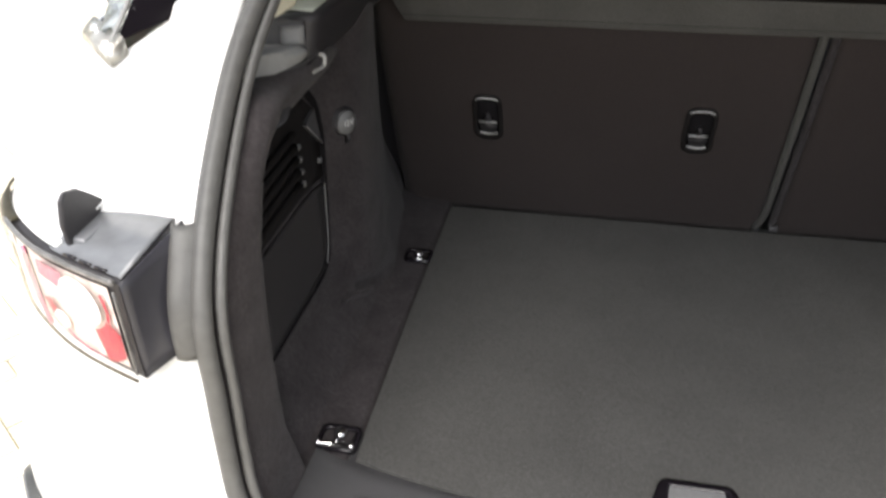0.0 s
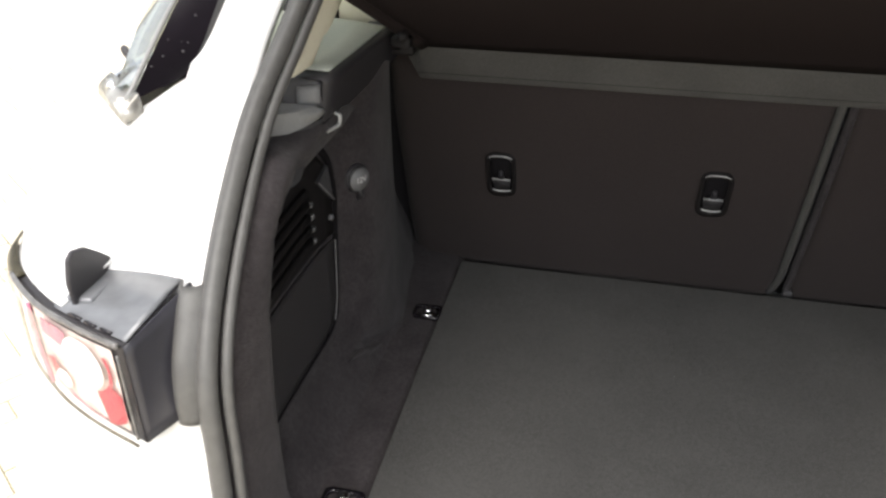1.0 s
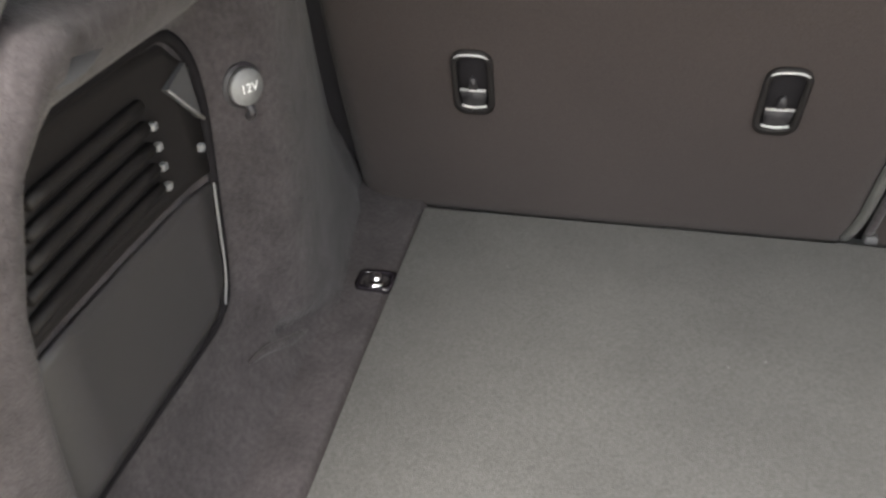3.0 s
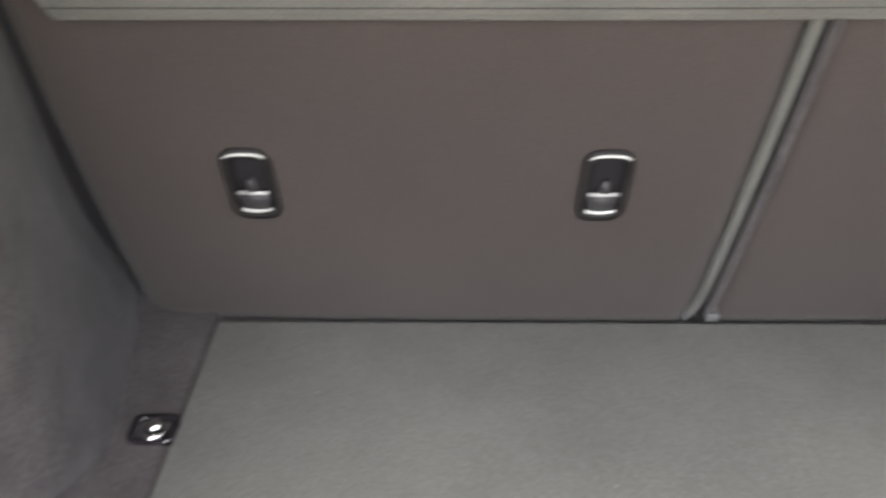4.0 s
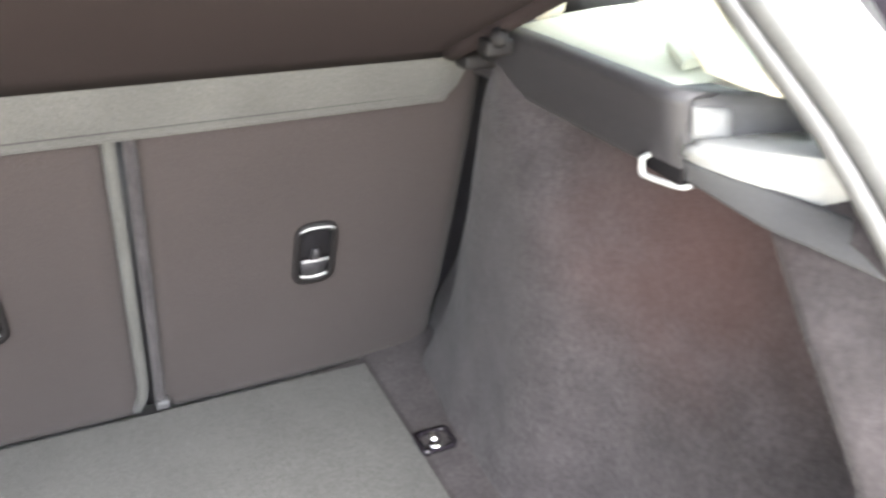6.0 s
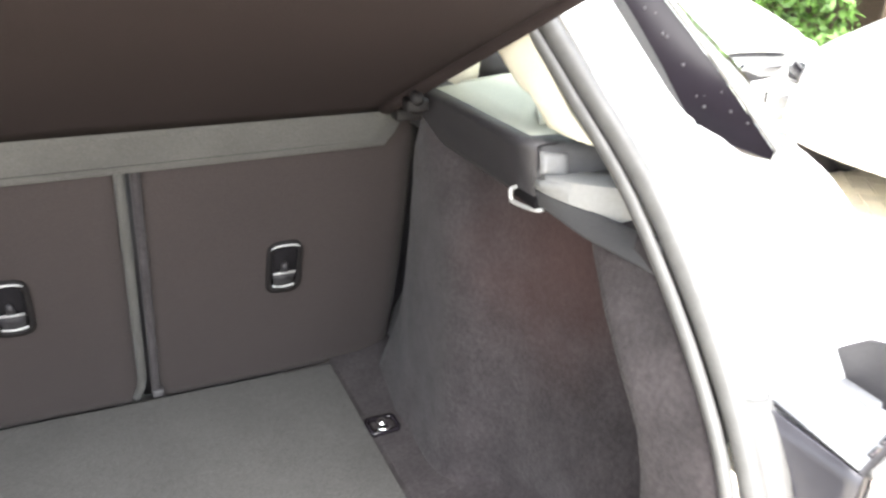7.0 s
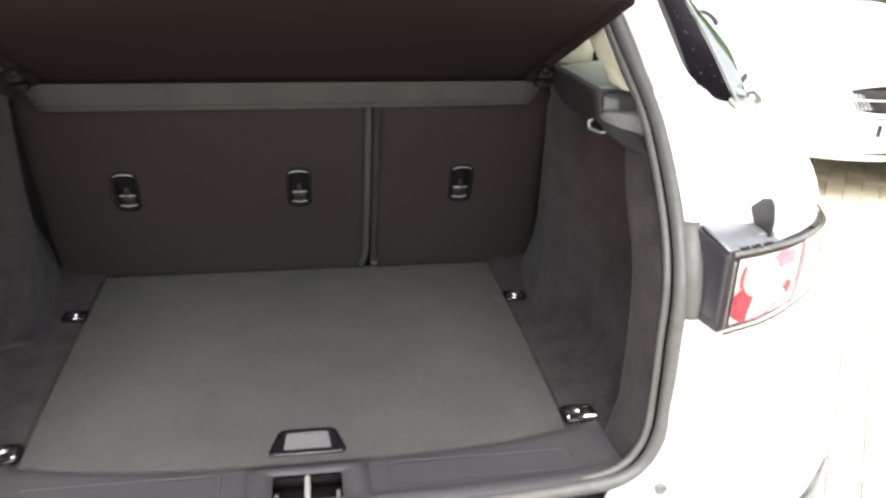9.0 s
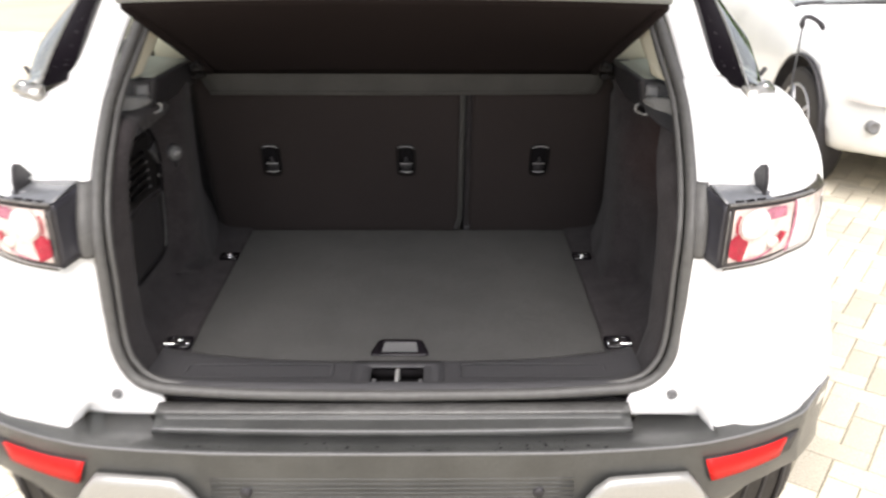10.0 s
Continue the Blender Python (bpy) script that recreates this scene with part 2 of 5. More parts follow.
def slab(outline, way, bm=None):
    """A prism: an outline of points pushed along a vector."""
    bm = bm or bmesh.new()
    way = Vector(way)
    a = [bm.verts.new(p) for p in outline]
    b = [bm.verts.new(Vector(p) + way) for p in outline]
    bm.faces.new(a[::-1])
    bm.faces.new(b)
    for i in range(len(a)):
        j = (i + 1) % len(a)
        bm.faces.new((a[i], a[j], b[j], b[i]))
    return bm


def ring_slab(outer, inner, way, bm=None):
    """A frame: the space between two outlines of as many points, pushed along a vector."""
    bm = bm or bmesh.new()
    way = Vector(way)
    o, i = [bm.verts.new(p) for p in outer], [bm.verts.new(p) for p in inner]
    o2, i2 = [bm.verts.new(Vector(p) + way) for p in outer], [bm.verts.new(Vector(p) + way) for p in inner]
    n = len(o)
    for k in range(n):
        m = (k + 1) % n
        for q in ((o[k], o[m], i[m], i[k]), (o2[k], i2[k], i2[m], o2[m]), (o[k], o2[k], o2[m], o[m]), (i[k], i[m], i2[m], i2[k])):
            bm.faces.new(q)
    return bm


def rounded(cx, cy, w, h, r, n=4):
    """A rounded rectangle in two coordinates."""
    out = []
    for sx, sy, a0 in ((1, 1, 0), (-1, 1, 90), (-1, -1, 180), (1, -1, 270)):
        for k in range(n + 1):
            a = radians(a0 + 90 * k / n)
            out.append((cx + sx * (w / 2 - r) + r * math.cos(a), cy + sy * (h / 2 - r) + r * math.sin(a)))
    return out


def box(x0, x1, y0, y1, z0, z1, edge=0.0, bm=None):
    bm = bm or bmesh.new()
    made = bmesh.ops.create_cube(bm, size=1.0, matrix=Matrix.LocRotScale(((x0 + x1) / 2, (y0 + y1) / 2, (z0 + z1) / 2), None, (x1 - x0, y1 - y0, z1 - z0)))
    if edge:
        vs = set(made["verts"])
        es = [e for e in bm.edges if e.verts[0] in vs and e.verts[1] in vs]
        bmesh.ops.bevel(bm, geom=es, offset=edge, segments=2, affect="EDGES", profile=0.5)
    return bm


def turned(profile, centre, axis="x", sides=32, bm=None):
    """A turned body: profile of (along, radius) round an axis through the centre."""
    bm = bm or bmesh.new()
    rings = []
    for a, r in profile:
        ring = []
        for k in range(sides):
            c, s = r * math.cos(k * math.tau / sides), r * math.sin(k * math.tau / sides)
            v = {"x": (a, c, s), "y": (c, a, s), "z": (c, s, a)}[axis]
            ring.append(bm.verts.new(Vector(centre) + Vector(v)))
        rings.append(ring)
    for a, b in zip(rings, rings[1:]):
        for k in range(sides):
            bm.faces.new((a[k], a[(k + 1) % sides], b[(k + 1) % sides], b[k]))
    bm.faces.new(rings[0][::-1])
    bm.faces.new(rings[-1])
    return bm


def flip(pts, s):
    return [(s * p[0], p[1], p[2]) for p in pts]


# ---- ground ----
bm = bmesh.new()
bmesh.ops.create_grid(bm, x_segments=60, y_segments=60, size=400)
tagged(part("ground", bm, GROUND), "pale paved forecourt reaching the horizon", "ground", kind="structure").location.z = -0.008


# ---- white car: outside ----
car = thing("parked_car", (0, 1.9, 0), "white compact SUV with its boot standing open on block paving", "car")

SEAL_LINE = [(0, -0.077, 0.747), (0.25, -0.073, 0.748), (0.40, -0.064, 0.750), (0.49, -0.058, 0.757), (0.537, -0.050, 0.780),
             (0.561, -0.042, 0.828), (0.570, -0.030, 0.885), (0.573, -0.020, 0.975), (0.579, 0.0, 1.085), (0.590, 0.078, 1.178),
             (0.600, 0.212, 1.283), (0.592, 0.327, 1.36), (0.580, 0.447, 1.44), (0.560, 0.55, 1.51), (0.50, 0.645, 1.56),
             (0.30, 0.69, 1.582), (0, 0.70, 1.585)]
half = curve(SEAL_LINE, 80)
half = [Vector((p.x + 0.010 * min(p.x / 0.5, 1), p.y, p.z)) for p in half]
seal_path = half + [Vector((-p.x + 0.009 * min(p.x / 0.5, 1), p.y, p.z)) for p in half[-2:0:-1]]
seal = part("boot_seal", tube(seal_path, 0.0118, 12, True), SEAL, car, "dark grey rubber seal round the boot opening")
inner = [Vector((p.x * 0.970, p.y + 0.013, p.z + (0.006 if p.z < 0.8 else 0.0) - (0.012 if p.z > 1.5 else 0.0))) for p in seal_path]
part("seal_lip", tube(inner, 0.0066, 8, True), SEAL, seal)
outer = [Vector((p.x + math.copysign(0.008, p.x) * min(abs(p.x) / 0.3, 1), p.y + 0.008, p.z - (0.008 if p.z < 0.78 else 0.0) + (0.01 if p.z > 1.5 else 0.0))) for p in seal_path]
part("seal_flange", tube(outer, 0.0095, 10, True), SEAL, seal)

# rear quarter: from the seal round the corner to the side, row by row upwards
QUARTER = [
    [(0.470, -0.076, 0.703), (0.56, -0.076, 0.705), (0.626, -0.076, 0.708), (0.647, -0.131, 0.695), (0.75, -0.104, 0.692), (0.832, -0.058, 0.690), (0.934, 0.040, 0.690), (0.948, 0.25, 0.740), (0.974, 1.0, 0.80)],
    [(0.478, -0.058, 0.742), (0.57, -0.064, 0.745), (0.65, -0.105, 0.750), (0.75, -0.095, 0.750), (0.830, -0.048, 0.758), (0.934, 0.048, 0.780), (0.958, 0.25, 0.820), (0.972, 1.0, 0.82)],
    [(0.556, -0.043, 0.800), (0.60, -0.052, 0.800), (0.67, -0.088, 0.800), (0.75, -0.082, 0.800), (0.832, -0.036, 0.800), (0.930, 0.060, 0.812), (0.957, 0.25, 0.842), (0.966, 1.0, 0.85)],
    [(0.576, -0.026, 0.900), (0.61, -0.038, 0.900), (0.67, -0.072, 0.900), (0.75, -0.066, 0.900), (0.84, -0.027, 0.900), (0.920, 0.07, 0.900), (0.948, 0.25, 0.900), (0.955, 1.0, 0.90)],
    [(0.583, -0.010, 1.000), (0.612, -0.014, 1.000), (0.66, -0.024, 1.000), (0.75, 0.004, 1.000), (0.83, 0.056, 1.000), (0.905, 0.125, 1.000), (0.935, 0.25, 1.000), (0.945, 1.0, 1.00)],
    [(0.588, 0.010, 1.090), (0.615, 0.012, 1.090), (0.66, 0.010, 1.090), (0.75, 0.030, 1.090), (0.83, 0.085, 1.090), (0.890, 0.150, 1.090), (0.922, 0.26, 1.090), (0.935, 1.0, 1.09)],
    [(0.600, 0.090, 1.180), (0.63, 0.080, 1.180), (0.68, 0.085, 1.180), (0.76, 0.085, 1.180), (0.83, 0.105, 1.180), (0.880, 0.165, 1.180), (0.905, 0.28, 1.180), (0.920, 1.0, 1.18)],
    [(0.608, 0.180, 1.250), (0.64, 0.170, 1.250), (0.69, 0.155, 1.250), (0.75, 0.145, 1.250), (0.81, 0.165, 1.250), (0.855, 0.22, 1.250), (0.880, 0.32, 1.250), (0.900, 1.0, 1.24)],
    [(0.608, 0.247, 1.300), (0.645, 0.228, 1.300), (0.69, 0.190, 1.296), (0.731, 0.154, 1.289), (0.785, 0.195, 1.286), (0.822, 0.25, 1.284), (0.845, 0.34, 1.287), (0.865, 1.0, 1.27)],
    [(0.609, 0.264, 1.310), (0.65, 0.250, 1.316), (0.70, 0.216, 1.310), (0.726, 0.168, 1.303), (0.765, 0.205, 1.300), (0.790, 0.25, 1.297), (0.800, 0.36, 1.301), (0.810, 1.0, 1.285)],
    [(0.608, 0.280, 1.313), (0.655, 0.278, 1.324), (0.703, 0.273, 1.322), (0.722, 0.190, 1.310), (0.757, 0.222, 1.303), (0.780, 0.265, 1.303), (0.790, 0.37, 1.305), (0.800, 1.0, 1.29)],
]
for r in QUARTER[1:]:
    r.insert(2, tuple((a + b) / 2 for a, b in zip(r[1], r[2])))
for r in QUARTER:
    # firm corners where the panel turns round the end of the bumper's top
    b, c, d, e = (Vector(p) for p in r[1:5])
    r[1:5] = [tuple(p) for p in (b, b.lerp(c, 0.65), c, c.lerp(d, 0.3), c.lerp(d, 0.7), d, d.lerp(e, 0.3), e)]


def beside_seal(row, s):
    """The panel's inner edge follows the seal, which sits a little off the middle."""
    return [(p[0] + (0.010 if s > 0 else -0.004) * min(max((0.68 - abs(p[0])) / 0.06, 0), 1) * (1 - 0.4 * min(max((p[2] - 1.16) / 0.06, 0), 1)), p[1], p[2]) for p in row]


PILLAR = [
    [(0.620, 0.275, 1.300), (0.662, 0.272, 1.304), (0.705, 0.247, 1.300)],
    [(0.615, 0.340, 1.363), (0.657, 0.334, 1.362), (0.702, 0.310, 1.354)],
    [(0.604, 0.460, 1.446), (0.645, 0.455, 1.447), (0.698, 0.440, 1.438)],
    [(0.584, 0.560, 1.515), (0.622, 0.560, 1.522), (0.674, 0.556, 1.518)],
    [(0.515, 0.655, 1.566), (0.570, 0.660, 1.580), (0.630, 0.660, 1.575)],
]
for s in (1, -1):
    quarter = thick(part("rear_quarter", skin([beside_seal(flip(r, s), s) for r in QUARTER], 40, 56), WHITE, car, "glossy white painted rear quarter panel"), 0.012, 1.0 if s > 0 else -1.0)
    thick(part("rear_pillar", skin([beside_seal(flip(r, s), s) for r in PILLAR], 20, 8), WHITE, car, "white painted rear pillar beside the opening"), 0.010)
    # gloss black edge of the side window and the side glazing
    inside = curve([(0.7065, 0.273, 1.320), (0.692, 0.300, 1.357), (0.689, 0.352, 1.400), (0.685, 0.460, 1.473), (0.663, 0.580, 1.545)], 10)
    outside = curve([(0.729, 0.179, 1.319), (0.728, 0.30, 1.392), (0.717, 0.42, 1.466), (0.695, 0.54, 1.545)], 10)
    part("window_edge", sheet([[Vector((s * a.x, a.y, a.z)), Vector((s * (a.x + b.x) / 2, (a.y + b.y) / 2 - 0.004, (a.z + b.z) / 2 + 0.002)), Vector((s * b.x, b.y, b.z))] for a, b in zip(inside, outside)]), WINDOW_BLACK, car, "gloss black edge of the side window")
    part("edge_return", sheet([[Vector((s * p.x, p.y, p.z)), Vector((s * (p.x - 0.002), p.y + 0.012, p.z - 0.006)), Vector((s * (p.x + 0.004), p.y + 0.040, p.z - 0.012))] for p in inside]), GREY, car, "dull grey turned edge of the window strip")
    part("glass_edge", tube([(s * (p.x + 0.003), p.y - 0.002, p.z + 0.002) for p in outside], 0.0032, 6), SATIN, car, "pale edge of the side glass")
    low = curve([(0.742, 0.196, 1.322), (0.782, 0.240, 1.320), (0.800, 0.31, 1.316), (0.812, 0.60, 1.304), (0.812, 1.2, 1.28), (0.800, 2.3, 1.16)], 24)
    high = curve([(0.733, 0.204, 1.335), (0.722, 0.42, 1.470), (0.690, 0.66, 1.555), (0.640, 1.2, 1.600), (0.640, 1.95, 1.580)], 24)
    pane = part("side_window", sheet([[Vector((s * a.x, a.y, a.z)), Vector((s * (0.5 * a.x + 0.5 * b.x + 0.020), (a.y + b.y) / 2, (a.z + b.z) / 2)), Vector((s * b.x, b.y, b.z))] for a, b in zip(low, high)]), TINT, car, "green-tinted side window")
    part("window_trim", tube([(s * (p.x + 0.004), p.y - 0.006, p.z - 0.002) for p in low[4:]], 0.008, 8, squash=0.7), CHROME, car, "bright chrome strip along the window sill")
    cap_end = bmesh.new()
    cap_low = [cap_end.verts.new((s * x, y, z)) for x, y, z in ((0.723, 0.151, 1.302), (0.814, 0.240, 1.300), (0.806, 0.268, 1.298), (0.715, 0.186, 1.300))]
    cap_top = [cap_end.verts.new((s * x, y, z)) for x, y, z in ((0.723, 0.153, 1.3165), (0.812, 0.241, 1.314), (0.804, 0.262, 1.326), (0.717, 0.182, 1.331))]
    cap_end.faces.new(cap_low[::-1])
    cap_end.faces.new(cap_top)
    for k in range(4):
        cap_end.faces.new((cap_low[k], cap_low[(k + 1) % 4], cap_top[(k + 1) % 4], cap_top[k]))
    bmesh.ops.bevel(cap_end, geom=cap_end.edges[:], offset=0.0018, segments=2, affect="EDGES")
    part("trim_end", cap_end, SATIN_CHROME, car, "bright end cap of the window strip")
    part("trim_clip", tube(curve([(s * 0.795, 0.298, 1.318), (s * 0.799, 0.298, 1.332), (s * 0.805, 0.301, 1.340), (s * 0.811, 0.307, 1.342)], 8), [0.004, 0.004, 0.0045, 0.005, 0.0055, 0.0055, 0.005, 0.004, 0.002], 8), BLACK, car, "small dark clip on the window strip")
    drops = bmesh.new()
    rng = random.Random(21)
    for k in range(15):
        u, f = rng.uniform(0, 10), rng.uniform(0.3, 0.9)
        i = min(int(u), 9)
        p = inside[i].lerp(inside[i + 1], u - i).lerp(outside[i].lerp(outside[i + 1], u - i), f)
        bmesh.ops.create_icosphere(drops, subdivisions=1, radius=rng.uniform(0.0008, 0.0022), matrix=Matrix.Translation((s * p.x, p.y - 0.0035, p.z + 0.001)))
    tagged(part("rain_drops", drops, GREY, car, "rain drops on the window edge"), kind="stuff")
    gasket = []
    for p in curve([(0.594, -0.012, 1.030), (0.596, -0.009, 1.062), (0.598, 0.002, 1.100), (0.602, 0.030, 1.140), (0.607, 0.056, 1.166)], 14):
        p.x += 0.002 if s > 0 else -0.003
        gasket.append([Vector((s * (p.x + dx), p.y + dy, p.z)) for dx, dy in ((-0.016, 0.010), (-0.006, 0.0), (0.001, -0.007), (0.008, -0.0095), (0.014, -0.010), (0.019, -0.008), (0.022, 0.004))])
    thick(part("lamp_gasket", sheet(gasket), SEAL, car, "grey gasket between lamp and opening"), 0.003)
    # doors and wings further forward
    SIDE = [
        [(0.968, 0.98, 0.77), (0.965, 1.3, 0.50), (0.93, 2.3, 0.36), (0.95, 3.1, 0.45), (0.90, 3.9, 0.50)],
        [(0.955, 0.98, 0.90), (0.945, 1.3, 0.80), (0.93, 2.3, 0.80), (0.95, 3.1, 0.82), (0.88, 3.95, 0.75)],
        [(0.920, 0.98, 1.18), (0.915, 1.3, 1.14), (0.90, 2.3, 1.06), (0.88, 3.1, 0.98), (0.78, 3.9, 0.90)],
        [(0.800, 0.98, 1.285), (0.805, 1.3, 1.27), (0.80, 2.3, 1.16), (0.78, 3.1, 1.04), (0.70, 3.85, 0.95)],
    ]
    thick(part("front_side", skin([flip(r, s) for r in SIDE], 14, 24), WHITE, car, "white painted doors and wing"), 0.012)

ROOF = [[(x, y, z - 0.05 * (x / 0.66) ** 2 - (0.012 if abs(x) > 0.6 else 0)) for x in (-0.66, -0.45, -0.2, 0, 0.2, 0.45, 0.66)]
        for y, z in ((0.66, 1.606), (0.9, 1.622), (1.4, 1.635), (1.95, 1.615), (2.2, 1.56))]
roof = thick(part("roof", skin(ROOF, 16, 20), WHITE, car, "white painted roof"), 0.015)
HEADLINER = [[(x * 0.97, y, z - 0.035 - 0.05 * (x / 0.66) ** 2) for x in (-0.66, -0.3, 0, 0.3, 0.66)] for y, z in ((0.72, 1.60), (1.1, 1.61), (1.6, 1.61), (2.1, 1.58))]
thick(part("headliner", skin(HEADLINER, 10, 12), CREAM, car, "cream fabric headliner"), 0.01)
SCREEN = [[(x, 2.2 + 0.55 * u, 1.55 - 0.47 * u - 0.03 * (x / 0.7) ** 2) for x in (-0.64 - 0.06 * u, -0.3, 0, 0.3, 0.64 + 0.06 * u)] for u in (0, 0.5, 1.0)]
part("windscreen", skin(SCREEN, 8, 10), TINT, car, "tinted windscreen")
BONNET = [[(x, y, z - 0.08 * (x / 0.78) ** 2) for x in (-w, -w / 2, 0, w / 2, w)] for y, z, w in ((2.75, 1.09, 0.78), (3.2, 1.04, 0.77), (3.7, 0.98, 0.74), (3.95, 0.88, 0.70), (4.0, 0.55, 0.86))]
thick(part("bonnet", skin(BONNET, 16, 14), WHITE, car, "white painted bonnet"), 0.012)
part("underbody", box(-0.70, 0.70, 0.1, 3.8, 0.26, 0.50, 0.04), BLACK, car, "black underbody")
part("cabin_floor", box(-0.86, 0.86, 0.98, 2.8, 0.50, 0.56, 0.01), BLACK, car)
part("dashboard", box(-0.78, 0.78, 2.35, 2.75, 0.60, 1.06, 0.05), BLACK, car, "dark dashboard")

# open tailgate overhead
GATE = [[(x * k, y, z - 0.02 * (x / 0.6) ** 2) for x in (-0.62, -0.4, 0, 0.4, 0.62)] for y, z, k in ((0.64, 1.630, 1.0), (0.25, 1.80, 1.02), (-0.15, 1.93, 1.05), (-0.42, 1.99, 1.0))]
gate = thick(part("tailgate", skin(GATE, 14, 12), WHITE, car, "white tailgate raised above the boot"), 0.05, 0.0)
part("tailgate_trim", skin([[(x * 0.93, y, z - 0.032) for x, y, z in r] for r in GATE], 10, 8), BLACK, gate, "black inner trim of the tailgate")
for s in (1, -1):
    part("gas_strut", tube([(s * 0.575, 0.52, 1.50), (s * 0.585, 0.40, 1.63), (s * 0.59, 0.22, 1.79)], [0.012, 0.012, 0.007], 8), BLACK, gate, "black gas strut")


def wheel(parent, x, y, r=0.355, w=0.235, name="wheel"):
    s = 1 if x > parent.location.x else -1
    tyre = part(name, turned([(-w / 2, r * 0.70), (-w / 2, r * 0.93), (-w * 0.42, r * 0.985), (-w * 0.2, r), (w * 0.2, r), (w * 0.42, r * 0.985), (w / 2, r * 0.93), (w / 2, r * 0.70)],
                             (x, y, r), "x", 40), TYRE, parent, "black road tyre on an alloy wheel")
    grooves = bmesh.new()
    for k in range(-2, 3):
        tube([(x + k * 0.042, y + (r + 0.0005) * math.cos(a), r + (r + 0.0005) * math.sin(a)) for a in (i * math.tau / 40 for i in range(40))], 0.006, 5, True, grooves)
    part("tread", grooves, BLACK, tyre)
    rim = turned([(0, r * 0.20), (0.02 * s, r * 0.20), (0.024 * s, r * 0.12)], (x + s * w * 0.45, y, r), "x", 24)
    for k in range(5):
        a = k * math.tau / 5
        c = Vector((x + s * w * 0.46, y, r))
        tube([c + Vector((0, math.cos(a), math.sin(a))) * r * 0.1, c + Vector((0, math.cos(a), math.sin(a))) * r * 0.69], [0.035, 0.022], 6, bm=rim, squash=0.5)
    turned([(-0.03 * s, r * 0.69), (-0.012 * s, r * 0.69), (-0.018 * s, r * 0.35)], (x + s * w * 0.42, y, r), "x", 32, rim)
    ring = [(x + s * w * 0.47, y + r * 0.69 * math.cos(i * math.tau / 32), r + r * 0.69 * math.sin(i * math.tau / 32)) for i in range(32)]
    tube(ring, 0.014, 6, True, rim)
    part("rim", rim, RIM, tyre, "silver alloy rim")
    return tyre


for s in (1, -1):
    wheel(car, s * 0.885, 0.545)
    wheel(car, s * 0.85, 3.2)

# bumper, its lower skid plate and reflectors
EDGE = [(0, -0.200), (0.35, -0.196), (0.60, -0.175), (0.75, -0.127), (0.864, -0.062)]
TURN = [(0.866, -0.0595), (0.917, -0.006), (0.955, 0.052), (0.966, 0.16), (0.962, 0.26)]
edge = curve([(x, y, 0) for x, y in EDGE], 28) + curve([(x, y, 0) for x, y in TURN], 12)
edge = [Vector((-p.x, p.y, 0)) for p in edge[:0:-1]] + edge
n_edge = len(edge)


def normal_of(line, i):
    a, b = line[max(i - 1, 0)], line[min(i + 1, len(line) - 1)]
    d = (b - a).normalized()
    return Vector((d.y, -d.x, 0))


def ramp(v, a, b):
    return min(max((v - a) / (b - a), 0.0), 1.0)


rows, ridge = [], []
for i, p in enumerate(edge):
    out = normal_of(edge, i)
    ax = abs(p.x)
    top = float(np.interp(ax, (0, 0.35, 0.62, 0.65, 0.85, 0.875, 0.905, 0.93, 0.945, 0.955), (0.697, 0.697, 0.701, 0.703, 0.702, 0.716, 0.734, 0.736, 0.728, 0.715))) if p.y < 0.052 else 0.715 - 0.04 * ramp(p.y, 0.052, 0.12)
    if ax < 0.48:
        back_y = -0.138
    elif ax < 0.635:
        back_y = -0.074
    else:
        back_y = None
    inner_pt = Vector((p.x, back_y, top + 0.004)) if back_y is not None else Vector((p.x, p.y, top + float(np.interp(ax, (0.635, 0.74, 0.865), (0.013, 0.009, 0.002))))) - out * 0.024
    ridge.append(Vector((p.x, p.y, top - 0.0035)) - out * 0.0012)
    low_z = 0.44 + 0.095 * min(max((ax - 0.60) / 0.16, 0.0), 1.0)
    rows.append([inner_pt, Vector((p.x, p.y, top)) - out * 0.009, Vector((p.x, p.y, top)) - out * 0.004, Vector((p.x, p.y, top - 0.002)) - out * 0.001, Vector((p.x, p.y, top - 0.006)) + out * 0.0005,
                 Vector((p.x, p.y, top - 0.012)), Vector((p.x, p.y, 0.65)) - out * 0.002, Vector((p.x, p.y, 0.61)) - out * 0.005, Vector((p.x, p.y, (0.61 + low_z) / 2)) - out * 0.002, Vector((p.x, p.y, low_z)) - out * 0.03])
bumper = thick(part("rear_bumper", sheet(rows), BUMPER, car, "dark grey textured plastic rear bumper, wet on top"), 0.004, -1)
# pale tube draws the sky's highlight along the bumper's edge
part("bumper_edge", tube(ridge, 0.0026, 8), PALE_GREY, bumper, "pale line along the bumper edge in place of its sheen")
